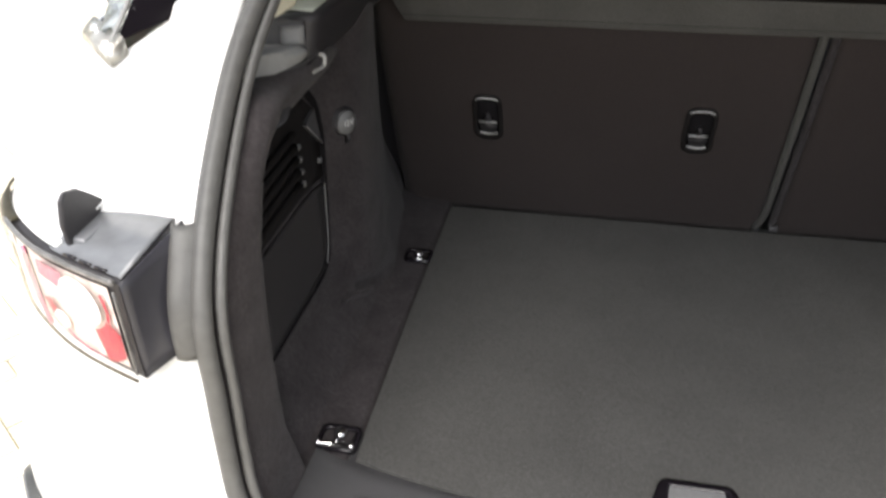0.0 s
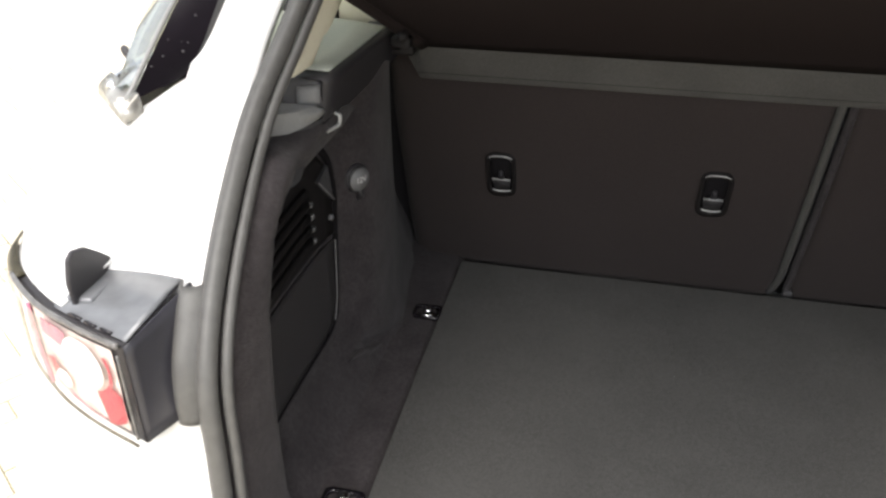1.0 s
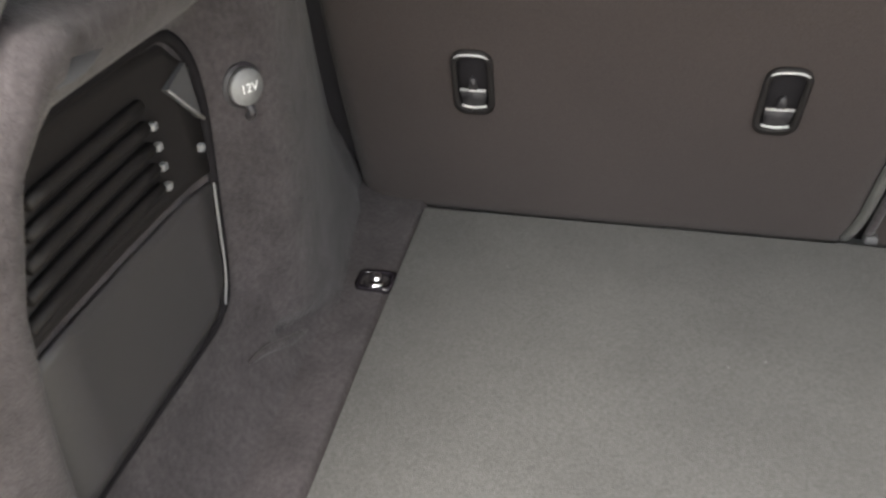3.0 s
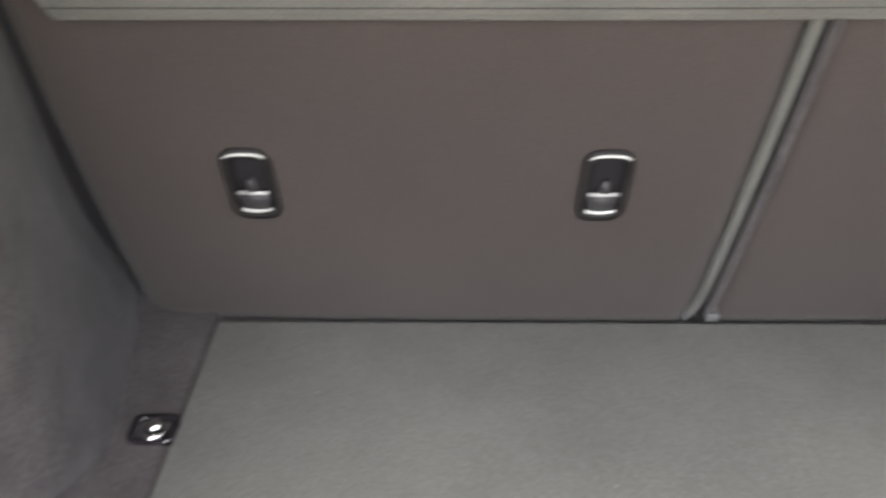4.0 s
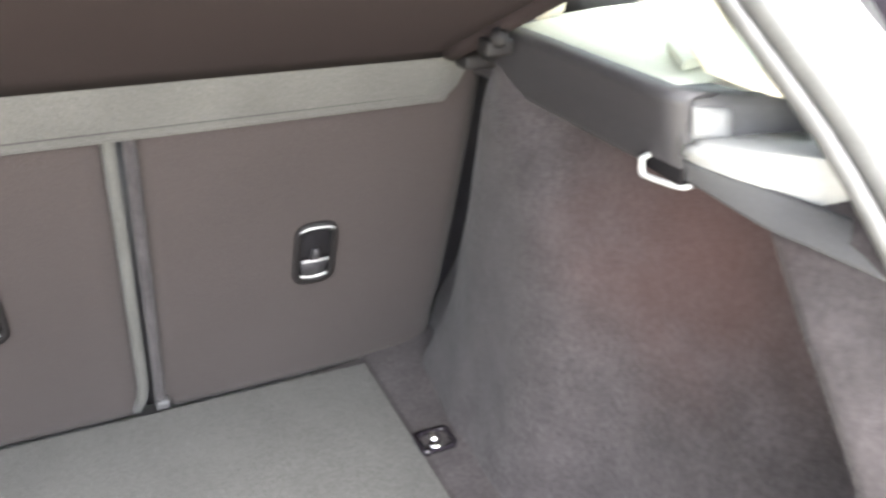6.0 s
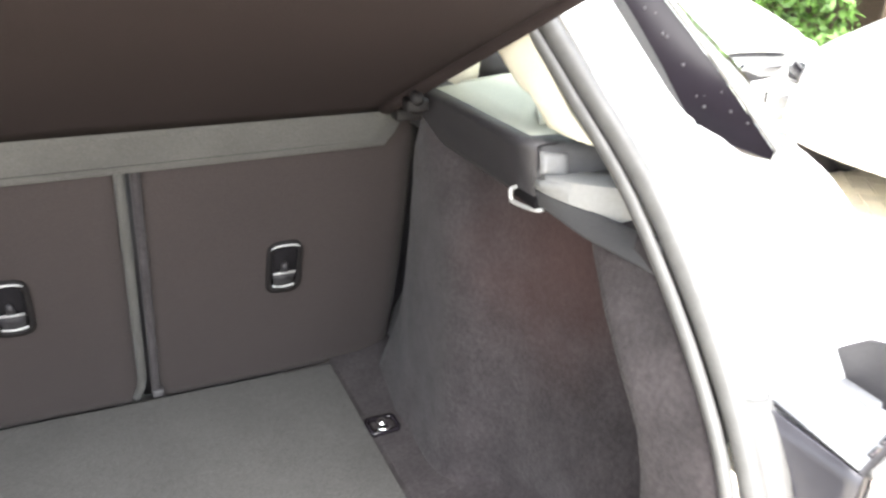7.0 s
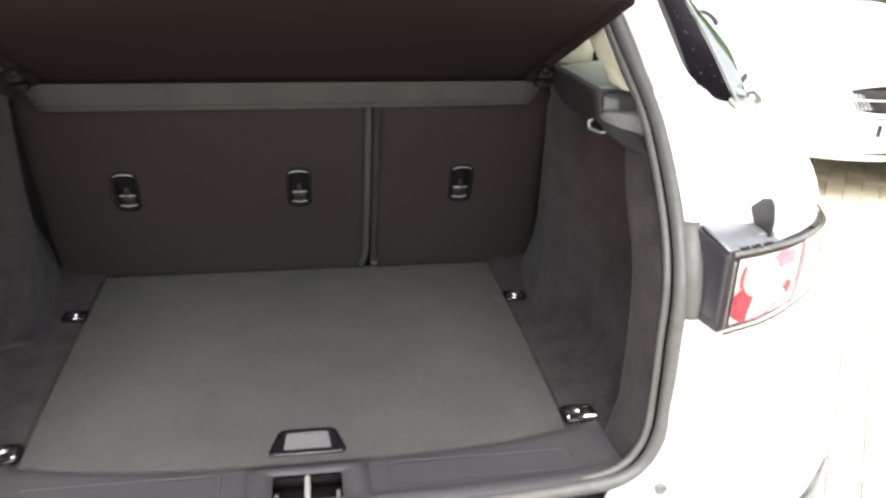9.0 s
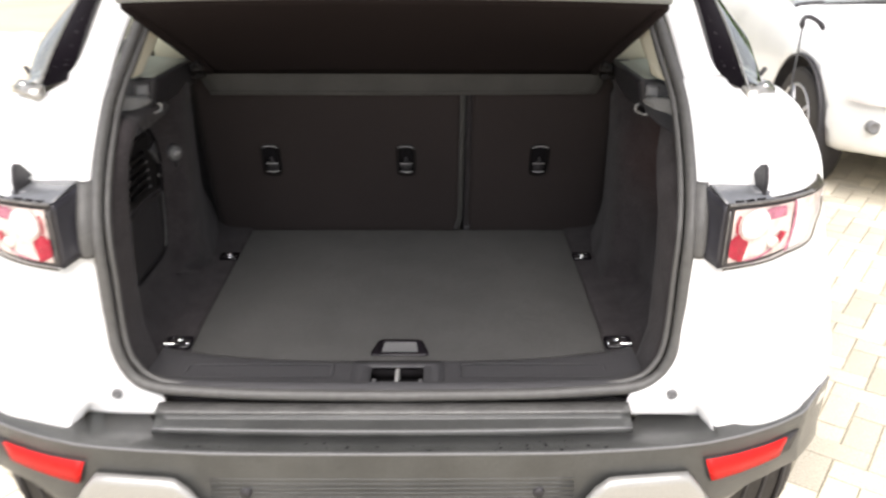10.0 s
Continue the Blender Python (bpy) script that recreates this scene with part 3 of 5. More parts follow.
for s in (1, -1):
    lo, hi = [], []
    recess_lo, recess_hi = [], []
    for q in range(13):
        u = q / 12
        for ends, z, bar, off in (((0.640, 0.798), 0.608 + 0.012 * u, lo, 0.0025), ((0.622, 0.812), 0.660 - 0.002 * u, hi, 0.0025),
                                  ((0.637, 0.832), 0.6045 + 0.012 * u, recess_lo, 0.001), ((0.619, 0.848), 0.6625 - 0.002 * u, recess_hi, 0.001)):
            x = ends[0] + (ends[1] - ends[0]) * u - (0.014 if s < 0 else 0.0)
            i = max(k for k in range(n_edge - 1) if edge[k].x <= x)
            p = edge[i].lerp(edge[i + 1], (x - edge[i].x) / (edge[i + 1].x - edge[i].x)) + normal_of(edge, i) * off
            bar.append(Vector((s * p.x, p.y, z)))
    thick(part("reflector_recess", sheet([recess_lo, recess_hi]), BLACK, bumper, "dark recess round the reflector"), 0.002)
    thick(part("reflector", sheet([lo, hi]), RED, bumper, "red rear reflector in the bumper"), 0.008)
    part("parking_sensor", turned([(-0.004, 0.010), (0.0, 0.0115), (0.004, 0.0115)], (s * 0.29, -0.196, 0.60), "y", 16), BLACK, bumper, "round parking sensor")

skid = []
for i in range(49):
    x = -0.64 + 1.28 * i / 48
    ax = abs(x)
    up = 1 / (1 + math.exp(-(ax - 0.393) / 0.010)) * 1 / (1 + math.exp((ax - 0.615) / 0.007))
    top = 0.565 + 0.075 * up
    y = -0.208 + 0.030 * (max(0.0, ax - 0.3) / 0.34) ** 2
    skid.append([Vector((x, y + 0.006, top)), Vector((x, y - 0.008, top - 0.006)), Vector((x, y - 0.010, top - 0.02)), Vector((x, y - 0.006, 0.50)), Vector((x, y + 0.05, 0.40))])
thick(part("skid_plate", sheet(skid), SILVER, bumper, "silver-grey skid plate under the bumper"), 0.006, -1)
part("plate_panel", box(-0.30, 0.30, -0.224, -0.216, 0.43, 0.55, 0.004), PLATE, bumper, "plain number plate panel", smooth=False)

for k in range(5):
    groove = [(0.36 * (2 * q / 20 - 1), -0.1965 + 0.004 * (2 * q / 20 - 1) ** 2, 0.632 - 0.011 * k) for q in range(21)]
    part("bumper_rib", tube(groove, 0.0016, 6), BUMPER, bumper)

# stepped black sill between opening and bumper
step = []
for i in range(41):
    x = -0.48 + 0.96 * i / 40
    bow = 0.012 * (1 - (x / 0.48) ** 2)
    prof = [(-0.066, 0.726, 0.3), (-0.083, 0.728, 0.3), (-0.0845, 0.7355, 0.3), (-0.106, 0.7325, 0.3), (-0.1095, 0.7305, 0.3), (-0.1105, 0.727, 0.3), (-0.1085, 0.7195, 0.4), (-0.114, 0.7165, 0.5), (-0.131, 0.7120, 1.0), (-0.1345, 0.7105, 1.0), (-0.1365, 0.7075, 1.0), (-0.139, 0.699, 1.0)]
    step.append([Vector((x, y - bow * k, z)) for y, z, k in prof])
sill_step = thick(part("sill_step", sheet([r[5:] for r in step]), BUMPER, car, "black stepped plastic sill below the opening"), 0.003)
thick(part("step_tread", sheet([r[:6] for r in step]), STEP, sill_step, "smooth upper tread of the sill, painted paler for its sky sheen"), 0.003)
# pale bead paints the bright glint on the lower tread's edge
part("step_lip", tube([(x, -0.1345 - 0.012 * (1 - (x / 0.48) ** 2), 0.7095) for x in [-0.48 + 0.96 * k / 30 for k in range(31)]], 0.0026, 6), PALE_GREY, sill_step)
drops = bmesh.new()
rng = random.Random(5)
for k in range(70):
    x, y = rng.uniform(-0.46, 0.46), rng.uniform(-0.192, -0.148)
    bmesh.ops.create_icosphere(drops, subdivisions=1, radius=rng.uniform(0.001, 0.0035), matrix=Matrix.LocRotScale((x, y, 0.6985), None, (1.5, 1, 0.22)))
tagged(part("water_drops", drops, GLOSS, bumper, "drops of rain on the bumper"), kind="stuff")
for s in (1, -1):
    plug = turned([(0.004, 0.0105), (-0.003, 0.0105), (-0.005, 0.007), (-0.003, 0.005), (-0.003, 0.002)], (s * 0.568 + 0.002, -0.073 if s < 0 else -0.078, 0.751), "y", 16)
    part("rubber_plug", plug, PALE_GREY, car, "small grey plug in the white bodywork")

# ---- tail lamps ----
LAMP = [(0.638, -0.047), (0.700, -0.025), (0.770, 0.006), (0.836, 0.053), (0.878, 0.099), (0.893, 0.132)]
LAMP_LOW = [(0, 1.018), (0.25, 1.018), (0.36, 1.022), (0.44, 1.027), (0.62, 1.029), (0.70, 1.033), (0.725, 1.050), (0.75, 1.069), (0.80, 1.078), (0.86, 1.086), (0.92, 1.090), (1.0, 1.112)]
lamp_line = curve([(x, y, 0) for x, y in LAMP], 40)


def lamp_point(u, z, off=0.0, s=1):
    k = min(max(u, 0), 1) * 40
    i = min(int(k), 39)
    p = lamp_line[i].lerp(lamp_line[i + 1], k - i)
    p = p + normal_of(lamp_line, i) * off
    return Vector((s * p.x, p.y, z))


def lamp_low(u):
    return float(np.interp(u, [a for a, _ in LAMP_LOW], [b for _, b in LAMP_LOW]))


def lamp_high(u):
    return 1.151 - 0.009 * u


def lamp_patch(u0, u1, v0, v1, off, s, nu=14, nv=6):
    """A patch of the lamp's face, v from its lower to its upper edge."""
    return sheet([[lamp_point(u0 + (u1 - u0) * i / nu, lamp_low(u0 + (u1 - u0) * i / nu) * (1 - v) + lamp_high(u0 + (u1 - u0) * i / nu) * v, off, s)
                   for v in (v0 + (v1 - v0) * j / nv for j in range(nv + 1))] for i in range(nu + 1)])


def lamp_disc(u, v, r, off, s):
    bm = bmesh.new()
    zc = lamp_low(u) * (1 - v) + lamp_high(u) * v
    length = 0.32
    ring = [bm.verts.new(lamp_point(u + r * math.cos(k * math.tau / 24) / length, zc + r * math.sin(k * math.tau / 24), off, s)) for k in range(24)]
    ring2 = [bm.verts.new(lamp_point(u + r * 0.8 * math.cos(k * math.tau / 24) / length, zc + r * 0.8 * math.sin(k * math.tau / 24), off + 0.004, s)) for k in range(24)]
    for k in range(24):
        bm.faces.new((ring[k], ring[(k + 1) % 24], ring2[(k + 1) % 24], ring2[k]))
    bm.faces.new(ring2)
    return bm


def lamp_sector(u, v, r0, r1, a0, a1, off, s):
    """Part of a ring round a point of the lamp's face, within its edges."""
    zc = lamp_low(u) * (1 - v) + lamp_high(u) * v
    rows = []
    for k in range(9):
        a = radians(a0 + (a1 - a0) * k / 8)
        row = []
        for q in range(4):
            r = r0 + (r1 - r0) * q / 3
            uu = min(max(u + r * math.cos(a) / 0.335, 0.045), 0.455)
            row.append(lamp_point(uu, min(max(zc + r * math.sin(a), lamp_low(uu) + 0.012), lamp_high(uu) - 0.012), off, s))
        rows.append(row)
    return sheet(rows)


for s in (1, -1):
    lamp = []
    for i in range(41):
        u = i / 40
        lo, hi = lamp_low(u), lamp_high(u)
        back_top = Vector((s * (0.626 + 0.27 * u), 0.062 + 0.075 * u + 0.02, 1.162))
        back_low = Vector((s * (0.609 + 0.285 * u), 0.0 + 0.135 * u + 0.02, lo + 0.013))
        lamp.append([back_low, lamp_point(u, lo, -0.004, s), lamp_point(u, lo + 0.003, 0, s), lamp_point(u, hi - 0.003, 0, s), lamp_point(u, hi, -0.004, s), back_top])
    body = sheet(lamp)
    cap = [Vector((s * x, y, z)) for x, y, z in ((0.603, 0.000, 1.036), (0.640, -0.044, 1.018), (0.638, -0.046, 1.149), (0.619, 0.062, 1.162))]
    housing = part("tail_lamp", body, BLACK, car, "tail lamp with red and clear lens in a black housing", smooth=False)
    face = [[cap[0].lerp(cap[1], k / 8).lerp(cap[3].lerp(cap[2], k / 8), j / 8) + Vector((-s * 0.009, 0.004, 0)) * math.sin(math.pi * j / 8) * (1 - k / 8) ** 3 for j in range(9)] for k in range(9)]
    thick(part("lamp_side", sheet(face), LAMP_SIDE, housing, "smooth dark side of the lamp"), 0.004)
    part("screw_head", turned([(-0.0015, 0.003), (0.0015, 0.003), (0.003, 0.0015)], (s * 0.6275, 0.012, 1.128), "x", 10), PALE_GREY, housing)
    part("reflector_bowl", lamp_patch(0.055, 0.47, 0.09, 0.92, 0.0025, s), LENS_PINK, housing, "pale pinkish lamp bowl")
    part("clear_bowl", lamp_patch(0.475, 0.975, 0.06, 0.94, 0.0035, s, 24), LENS_WHITE, housing, "bright clear lamp bowl")
    part("pink_band", lamp_patch(0.56, 0.97, 0.72, 0.93, 0.0050, s, 20, 2), LENS_PINK, housing, "pinkish band of the lamp bowl")
    for r0, r1, a0, a1, tone, said in ((0.036, 0.080, 206, 258, LENS_RED, "dark red lamp segment"), (0.034, 0.072, 4, 46, LENS_MAUVE, "mauve lamp segment"), (0.066, 0.084, 318, 338, LENS_RED, "dark red lamp segment"),
                                       (0.037, 0.043, 150, 204, LENS_RED, "thin red rim of the brake light"), (0.074, 0.079, 262, 316, LENS_MAUVE, "mauve lower edge of the lamp bowl")):
        part("lamp_segment", lamp_sector(0.20, 0.68, r0, r1, a0, a1, 0.0055, s), tone, housing, said)
    part("brake_light", lamp_disc(0.20, 0.68, 0.031, 0.0085, s), LENS_WHITE, housing, "round bright brake light")
    part("fog_light", lamp_disc(0.345, 0.30, 0.012, 0.006, s), LENS_PINK, housing, "small pale fog light")
    part("lamp_divider", tube([lamp_point(0.43 + 0.045 * math.sin(v * 2.6), lamp_low(0.45) * (1 - v) + lamp_high(0.45) * v, 0.007, s) for v in [0.06 + 0.88 * k / 12 for k in range(13)]], 0.0028, 6), LENS_MAUVE, housing, "mauve rib between the lamp bowls")
    rim = [lamp_point(0.012, lamp_low(0.0) + 0.010 + 0.113 * k / 6, 0.006, s) for k in range(7)]
    part("lens_rim", tube(rim, 0.0018, 6), LENS_EDGE, housing, "clear rim of the lens")
    # the lens is thick at its top edge and stands free of the body at its outer end
    part("lens_edge", tube([lamp_point(u, lamp_high(u) + 0.0015, 0.0045, s) for u in [0.004 + 0.62 * k / 30 for k in range(31)]], 0.0036, 8), LENS_EDGE, housing, "thick clear top edge of the lens")
    blade = [[lamp_point(u, lamp_high(u) - 0.003, 0.005, s), lamp_point(u, lamp_high(u) + 0.003, 0.001, s), lamp_point(u, lamp_high(u) + 0.002 + 0.012 * min((u - 0.58) / 0.30, 1.0), -0.008, s)] for u in [0.58 + 0.42 * k / 16 for k in range(17)]]
    thick(part("lens_end", sheet(blade), LENS_END, housing, "dark smoked outer end of the lens"), 0.003)
    for k in range(3):
        part("lens_slot", tube([lamp_point(u, lamp_high(u) + 0.0035, -0.006, s) for u in (0.07 + 0.075 * k, 0.095 + 0.075 * k, 0.125 + 0.075 * k)], 0.0022, 6), GLOSS, housing)
    low_rim = [lamp_point(u, lamp_low(u) + 0.002, 0.008, s) for u in [0.01 + 0.97 * k / 36 for k in range(37)]]
    part("lens_foot", tube(low_rim, 0.0022, 6), LENS_END, housing, "dark lower rim of the lens")
    part("lens", lamp_patch(0.012, 0.97, 0.02, 0.96, 0.0105, s, 30), LENS, housing, "clear outer lens").visible_shadow = False
    fin = slab([(s * 0.724, y, z) for y, z in ((0.006, 1.150), (0.004, 1.180), (0.012, 1.205), (0.022, 1.211), (0.042, 1.205), (0.060, 1.189), (0.090, 1.160), (0.092, 1.150))], (s * 0.007, 0, 0))
    bmesh.ops.bevel(fin, geom=fin.edges[:], offset=0.0015, segments=1, affect="EDGES")
    part("buffer_fin", fin, BLACK, housing, "black rubber buffer on top of the lamp", smooth=False)
    part("buffer_foot", box(*sorted((s * 0.708, s * 0.742)), 0.010, 0.086, 1.150, 1.159, 0.004), LAMP_TOP, housing)
    top_rows, cover = [], []
    for i in range(41):
        u = i / 40
        if u <= 0.36:
            top_rows.append([lamp_point(u, lamp_high(u) + 0.002, -0.005, s), Vector((s * (0.629 + 0.27 * u), 0.064 + 0.075 * u + 0.02, 1.1645))])
        if u >= 0.32:
            edge_in = lamp_point(u, lamp_high(u) + 0.0035, -0.009, s)
            far = Vector((s * (0.632 + 0.262 * u), 0.060 + 0.085 * u, 1.1675))
            cover.append([edge_in, edge_in.lerp(far, 0.3) + Vector((0, 0, 0.003)), edge_in.lerp(far, 0.7) + Vector((0, 0, 0.004)), far + Vector((0, 0.004, 0.003)), far + Vector((-s * 0.004, 0.03, 0.020))])
    thick(part("lamp_top", sheet(top_rows), LAMP_TOP, housing, "smooth lamp top painted grey for the sky sheen on it"), 0.002)
    thick(part("lamp_shoulder", sheet(cover), WHITE, car, "white painted shoulder above the lamp"), 0.003)


# ---- white car: boot ----
FLOOR_Z = 0.735


def seal_at(z):
    zs = [p.z for p in half[22:72]]
    return float(np.interp(z, zs, [p.x for p in half[22:72]])), float(np.interp(z, zs, [p.y for p in half[22:72]]))


WALL = [(0.91, 0.618), (0.88, 0.614), (0.86, 0.611), (0.84, 0.608), (0.82, 0.604), (0.80, 0.600), (0.78, 0.595), (0.765, 0.592), (0.75, 0.588), (0.735, 0.584), (0.72, 0.580), (0.70, 0.574), (0.68, 0.569), (0.66, 0.564), (0.64, 0.560), (0.62, 0.556), (0.57, 0.553), (0.535, 0.558), (0.51, 0.572), (0.485, 0.589), (0.465, 0.600),
        (0.43, 0.606), (0.36, 0.608), (0.29, 0.608), (0.22, 0.607), (0.17, 0.604)]


def ease(a, b, v):
    t = min(max((v - a) / (b - a), 0.0), 1.0)
    return t * t * (3 - 2 * t)


def wall_row(z, s):
    row = []
    lift = max(0.0, (0.86 - z) / 0.125)
    sx, sy = seal_at(max(z, 0.762))
    lip_y = float(np.interp(z, (0.74, 0.9, 1.0, 1.1, 1.18, 1.215, 1.25), (0.092, 0.088, 0.092, 0.108, 0.145, 0.182, 0.225)))
    if s > 0:
        lip_y = float(np.interp(z, (0.74, 0.9, 1.0, 1.05, 1.10, 1.14, 1.18, 1.22, 1.25), (0.092, 0.088, 0.092, 0.098, 0.118, 0.156, 0.204, 0.260, 0.300)))
    closing = min(max((z - 1.174) / 0.036, 0.0), 1.0) if s < 0 else 0.0
    for y, x in WALL:
        y = lip_y + 0.035 + (y - 0.17) * (0.91 - lip_y - 0.035) / 0.74
        foot = 0.604 - 0.052 * lift ** 1.6
        # the end of the trim is rounded off and leaves a gap beside the seat back
        ahead = 0.872 - 0.357 * (z - 0.735) - y
        if s > 0:
            x -= 0.014 * ease(0.60, 0.70, y)
        if y > 0.64:
            x -= (y - 0.64) * 0.10 * (1 - ease(0.76, 0.90, z))
        x += (0.040 if s > 0 else 0.016) * (1 - ease(-0.01, 0.055, ahead)) * ease(0.62, 0.66, y)
        if y < 0.47:
            x = x + (0.558 - x) * closing
            if s > 0:
                # a deep pocket that swells out again over the wheel arch
                x += (0.045 + 0.040 * ease(0.93, 1.06, z)) * math.sin(min(max((0.47 - y) / 0.30, 0), 1) * math.pi / 2) ** 1.5
                x -= 0.030 * math.exp(-((y - 0.22) / 0.11) ** 2 - ((z - 0.86) / 0.075) ** 2)
            if s > 0:
                # the foot folds into the wall along a crease that climbs towards the opening
                fold = float(np.interp(y, (0.14, 0.22, 0.34, 0.46), (0.842, 0.838, 0.792, 0.748)))
                x = 0.552 + (x - 0.552) * min(max((z - 0.735) / (fold - 0.735), 0.0), 1.0) ** 0.75
            else:
                x = x - (x - 0.552) * lift ** 1.6
        elif s < 0:
            # the pillar ends in a rounded foot above the floor
            z0 = float(np.interp(y, (0.45, 0.50, 0.55, 0.60), (0.796, 0.770, 0.748, 0.725)))
            x = foot + (x - 0.012 * lift ** 3 - foot) * ease(z0 - 0.004, z0 + 0.012, z)
            x += 0.016 * math.exp(-((z - z0 - 0.006) / 0.010) ** 2) * (1 - ease(0.53, 0.60, y))
        else:
            x = x - 0.012 * lift ** 3
        row.append(Vector((s * (x + 0.010 * (z - 0.95)), y, z)))
    lip_x = 0.555 - 0.018 * max(0.0, (0.82 - z) / 0.08)
    if s > 0:
        lip_x += float(np.interp(z, (1.10, 1.14, 1.18, 1.22, 1.25), (0.0, 0.002, 0.010, 0.028, 0.040)))
    open_x = 1 - closing
    row += [Vector((s * (lip_x + (0.045 if s > 0 else 0.028) * open_x), lip_y + 0.022, z)), Vector((s * (lip_x + 0.006 * open_x), lip_y + 0.008, z)), Vector((s * lip_x, lip_y, z)), Vector((s * (lip_x + 0.001), lip_y - 0.010, z))]
    away = 0.055 * min(max((z - 1.244) / 0.012, 0.0), 1.0)
    row = [p + Vector((s * away * min(max((0.40 - p.y) / 0.05, 0.0), 1.0), 0, 0)) for p in row]
    end = Vector((s * (sx - 0.016), sy + 0.014, z))
    for f in (0.33, 0.66, 1.0):
        row.append(row[-1].lerp(end, f) if f == 1.0 else Vector((s * (lip_x + away), lip_y - 0.01, z)).lerp(end, f))
    return row


for s, side in ((1, "side_trim"), (-1, "side_trim")):
    levels = [0.728, 0.737, 0.745, 0.757, 0.768, 0.778, 0.786, 0.793, 0.80, 0.807, 0.814, 0.823, 0.835, 0.86, 0.88, 0.9, 0.92, 0.94, 0.98, 1.02, 1.06, 1.1, 1.14, 1.165, 1.178, 1.189, 1.2, 1.22, 1.24, 1.262]
    trim = part(side, sheet([wall_row(z, s) for z in levels]), CARPET_REDDISH if s > 0 else CARPET, car, "dark grey carpeted side trim of the boot")
    thick(trim, 0.006, 0)
    # carpeted strip of floor beside the board
    strip = sheet([[Vector((s * x, y, z)) for x, z in ((0.40, 0.712), (0.479, 0.713), (0.4850, 0.7310), (0.490, 0.7335), (0.53, 0.734), (0.556, 0.738), (0.575, 0.745), (0.62, 0.752))] for y in (0.06, 0.2, 0.35, 0.5, 0.7, 0.92)])
    part("floor_strip", strip, CARPET, car, "carpeted strip of floor beside the boot board")
    # plastic ledge that carries the shelf, and the pale sill of the window beyond it
    ledge_rows, top_rows = [], []
    for k in range(24):
        y = 0.346 + 0.579 * k / 23
        e = float(np.interp(y, (0.346, 0.360, 0.55, 0.66, 0.93), (0.556, 0.547, 0.540, 0.535, 0.52)))
        crest = float(np.interp(y, (0.346, 0.55, 0.66, 0.93), (1.299, 1.296, 1.293, 1.286)))
        foot = float(np.interp(y, (0.346, 0.40, 0.92), (1.238, 1.232, 1.216)))
        ledge_rows.append([Vector((s * x, y, z)) for x, z in ((0.580, foot - 0.002), (0.565, foot), (0.561, foot + 0.006), (0.5 * (0.561 + e + 0.002), 0.5 * (foot + crest)), (e + 0.002, crest - 0.004), (e, crest), (e + 0.003, crest + 0.0035), (e + 0.012, crest + 0.0045), (e + 0.05, crest + 0.003))])
        if 0.35 < y < 0.60:
            top_rows.append([Vector((s * x, y, z)) for x, z in ((e + 0.010, crest + 0.006), (0.59, 1.306), (0.65, 1.311), (0.70, 1.313), (0.735, 1.320), (0.752, 1.332))])
    ledge = thick(part("shelf_ledge", sheet(ledge_rows), BLACK, car, "black plastic ledge below the side window"), 0.004)
    top_rows.append([p + Vector((0, 0.010, -0.003)) for p in top_rows[-1]])
    top_rows.append([p + Vector((0, 0.006, -0.016)) for p in top_rows[-1]])
    part("sill_edge", tube([p + Vector((0, -0.006, 0.001)) for p in top_rows[-2][1:5]], 0.0035, 6), SILL_TRIM, car, "rolled edge of the pale sill")
    part("belt_guide", slab([(s * 0.585, 0.392, 1.3085), (s * 0.640, 0.400, 1.3115), (s * 0.612, 0.448, 1.310)], (0, 0, 0.008)), SILL_TRIM, car, "pale belt guide on the sill", smooth=False)
    part("cabin_trim", turned([(-0.05, 0.012), (-0.035, 0.030), (0.0, 0.038), (0.035, 0.030), (0.05, 0.012)], (s * 0.690, 0.668, 1.312), "x", 16), BLACK, car, "dark rounded cabin trim beyond the sill")
    bolster = box(*sorted((s * 0.455, s * 0.655)), 0.640, 0.780, 1.268, 1.372, 0.0)
    bmesh.ops.bevel(bolster, geom=bolster.edges[:], offset=0.045, segments=5, affect="EDGES", profile=0.5)
    part("seat_bolster", bolster, CREAM, car, "pale leather shoulder of the rear seat")
    thick(part("window_sill", sheet(top_rows), SILL_TRIM, ledge, "pale trim below the side window"), 0.004, -1 if s > 0 else 1)
    end_rows = [[Vector((s * (0.556 + 0.104 * k / 6), 0.3465 - 0.046 * k / 6 + dy, z)) for z, dy in ((1.255, 0.0), (1.275, 0.003), (1.294, 0.007), (1.301, 0.011), (1.304, 0.016))] for k in range(7)]
    thick(part("ledge_end", sheet(end_rows), GREY, ledge, "black rear end of the ledge"), 0.003)
    # the block's paler colour stands for light on the ledge's end
    block = [[Vector((s * (0.561 + 0.028 * k / 4), 0.3465 - 0.024 * (0.005 + 0.028 * k / 4) / 0.054 + dy - 0.0045, z)) for z, dy in ((1.2715, 0.0025), (1.276, 0.003), (1.289, 0.006), (1.2935, 0.008), (1.2945, 0.013))] for k in range(5)]
    thick(part("ledge_block", sheet(block), PALE_GREY, ledge, "end block of the ledge, painted paler as if lit"), 0.002)
    lip = bmesh.new()
    edge_line = [(0.5545, 0.352, 1.2535, 1.269), (0.5575, 0.328, 1.2535, 1.2715), (0.572, 0.297, 1.2525, 1.276), (0.588, 0.270, 1.251, 1.2805), (0.598, 0.248, 1.250, 1.284), (0.606, 0.225, 1.250, 1.285), (0.64, 0.225, 1.250, 1.287), (0.64, 0.352, 1.2535, 1.274)]
    under = [lip.verts.new((s * x, y, z)) for x, y, z, _ in edge_line]
    over = [lip.verts.new((s * (x + 0.004), y, z)) for x, y, _, z in edge_line]
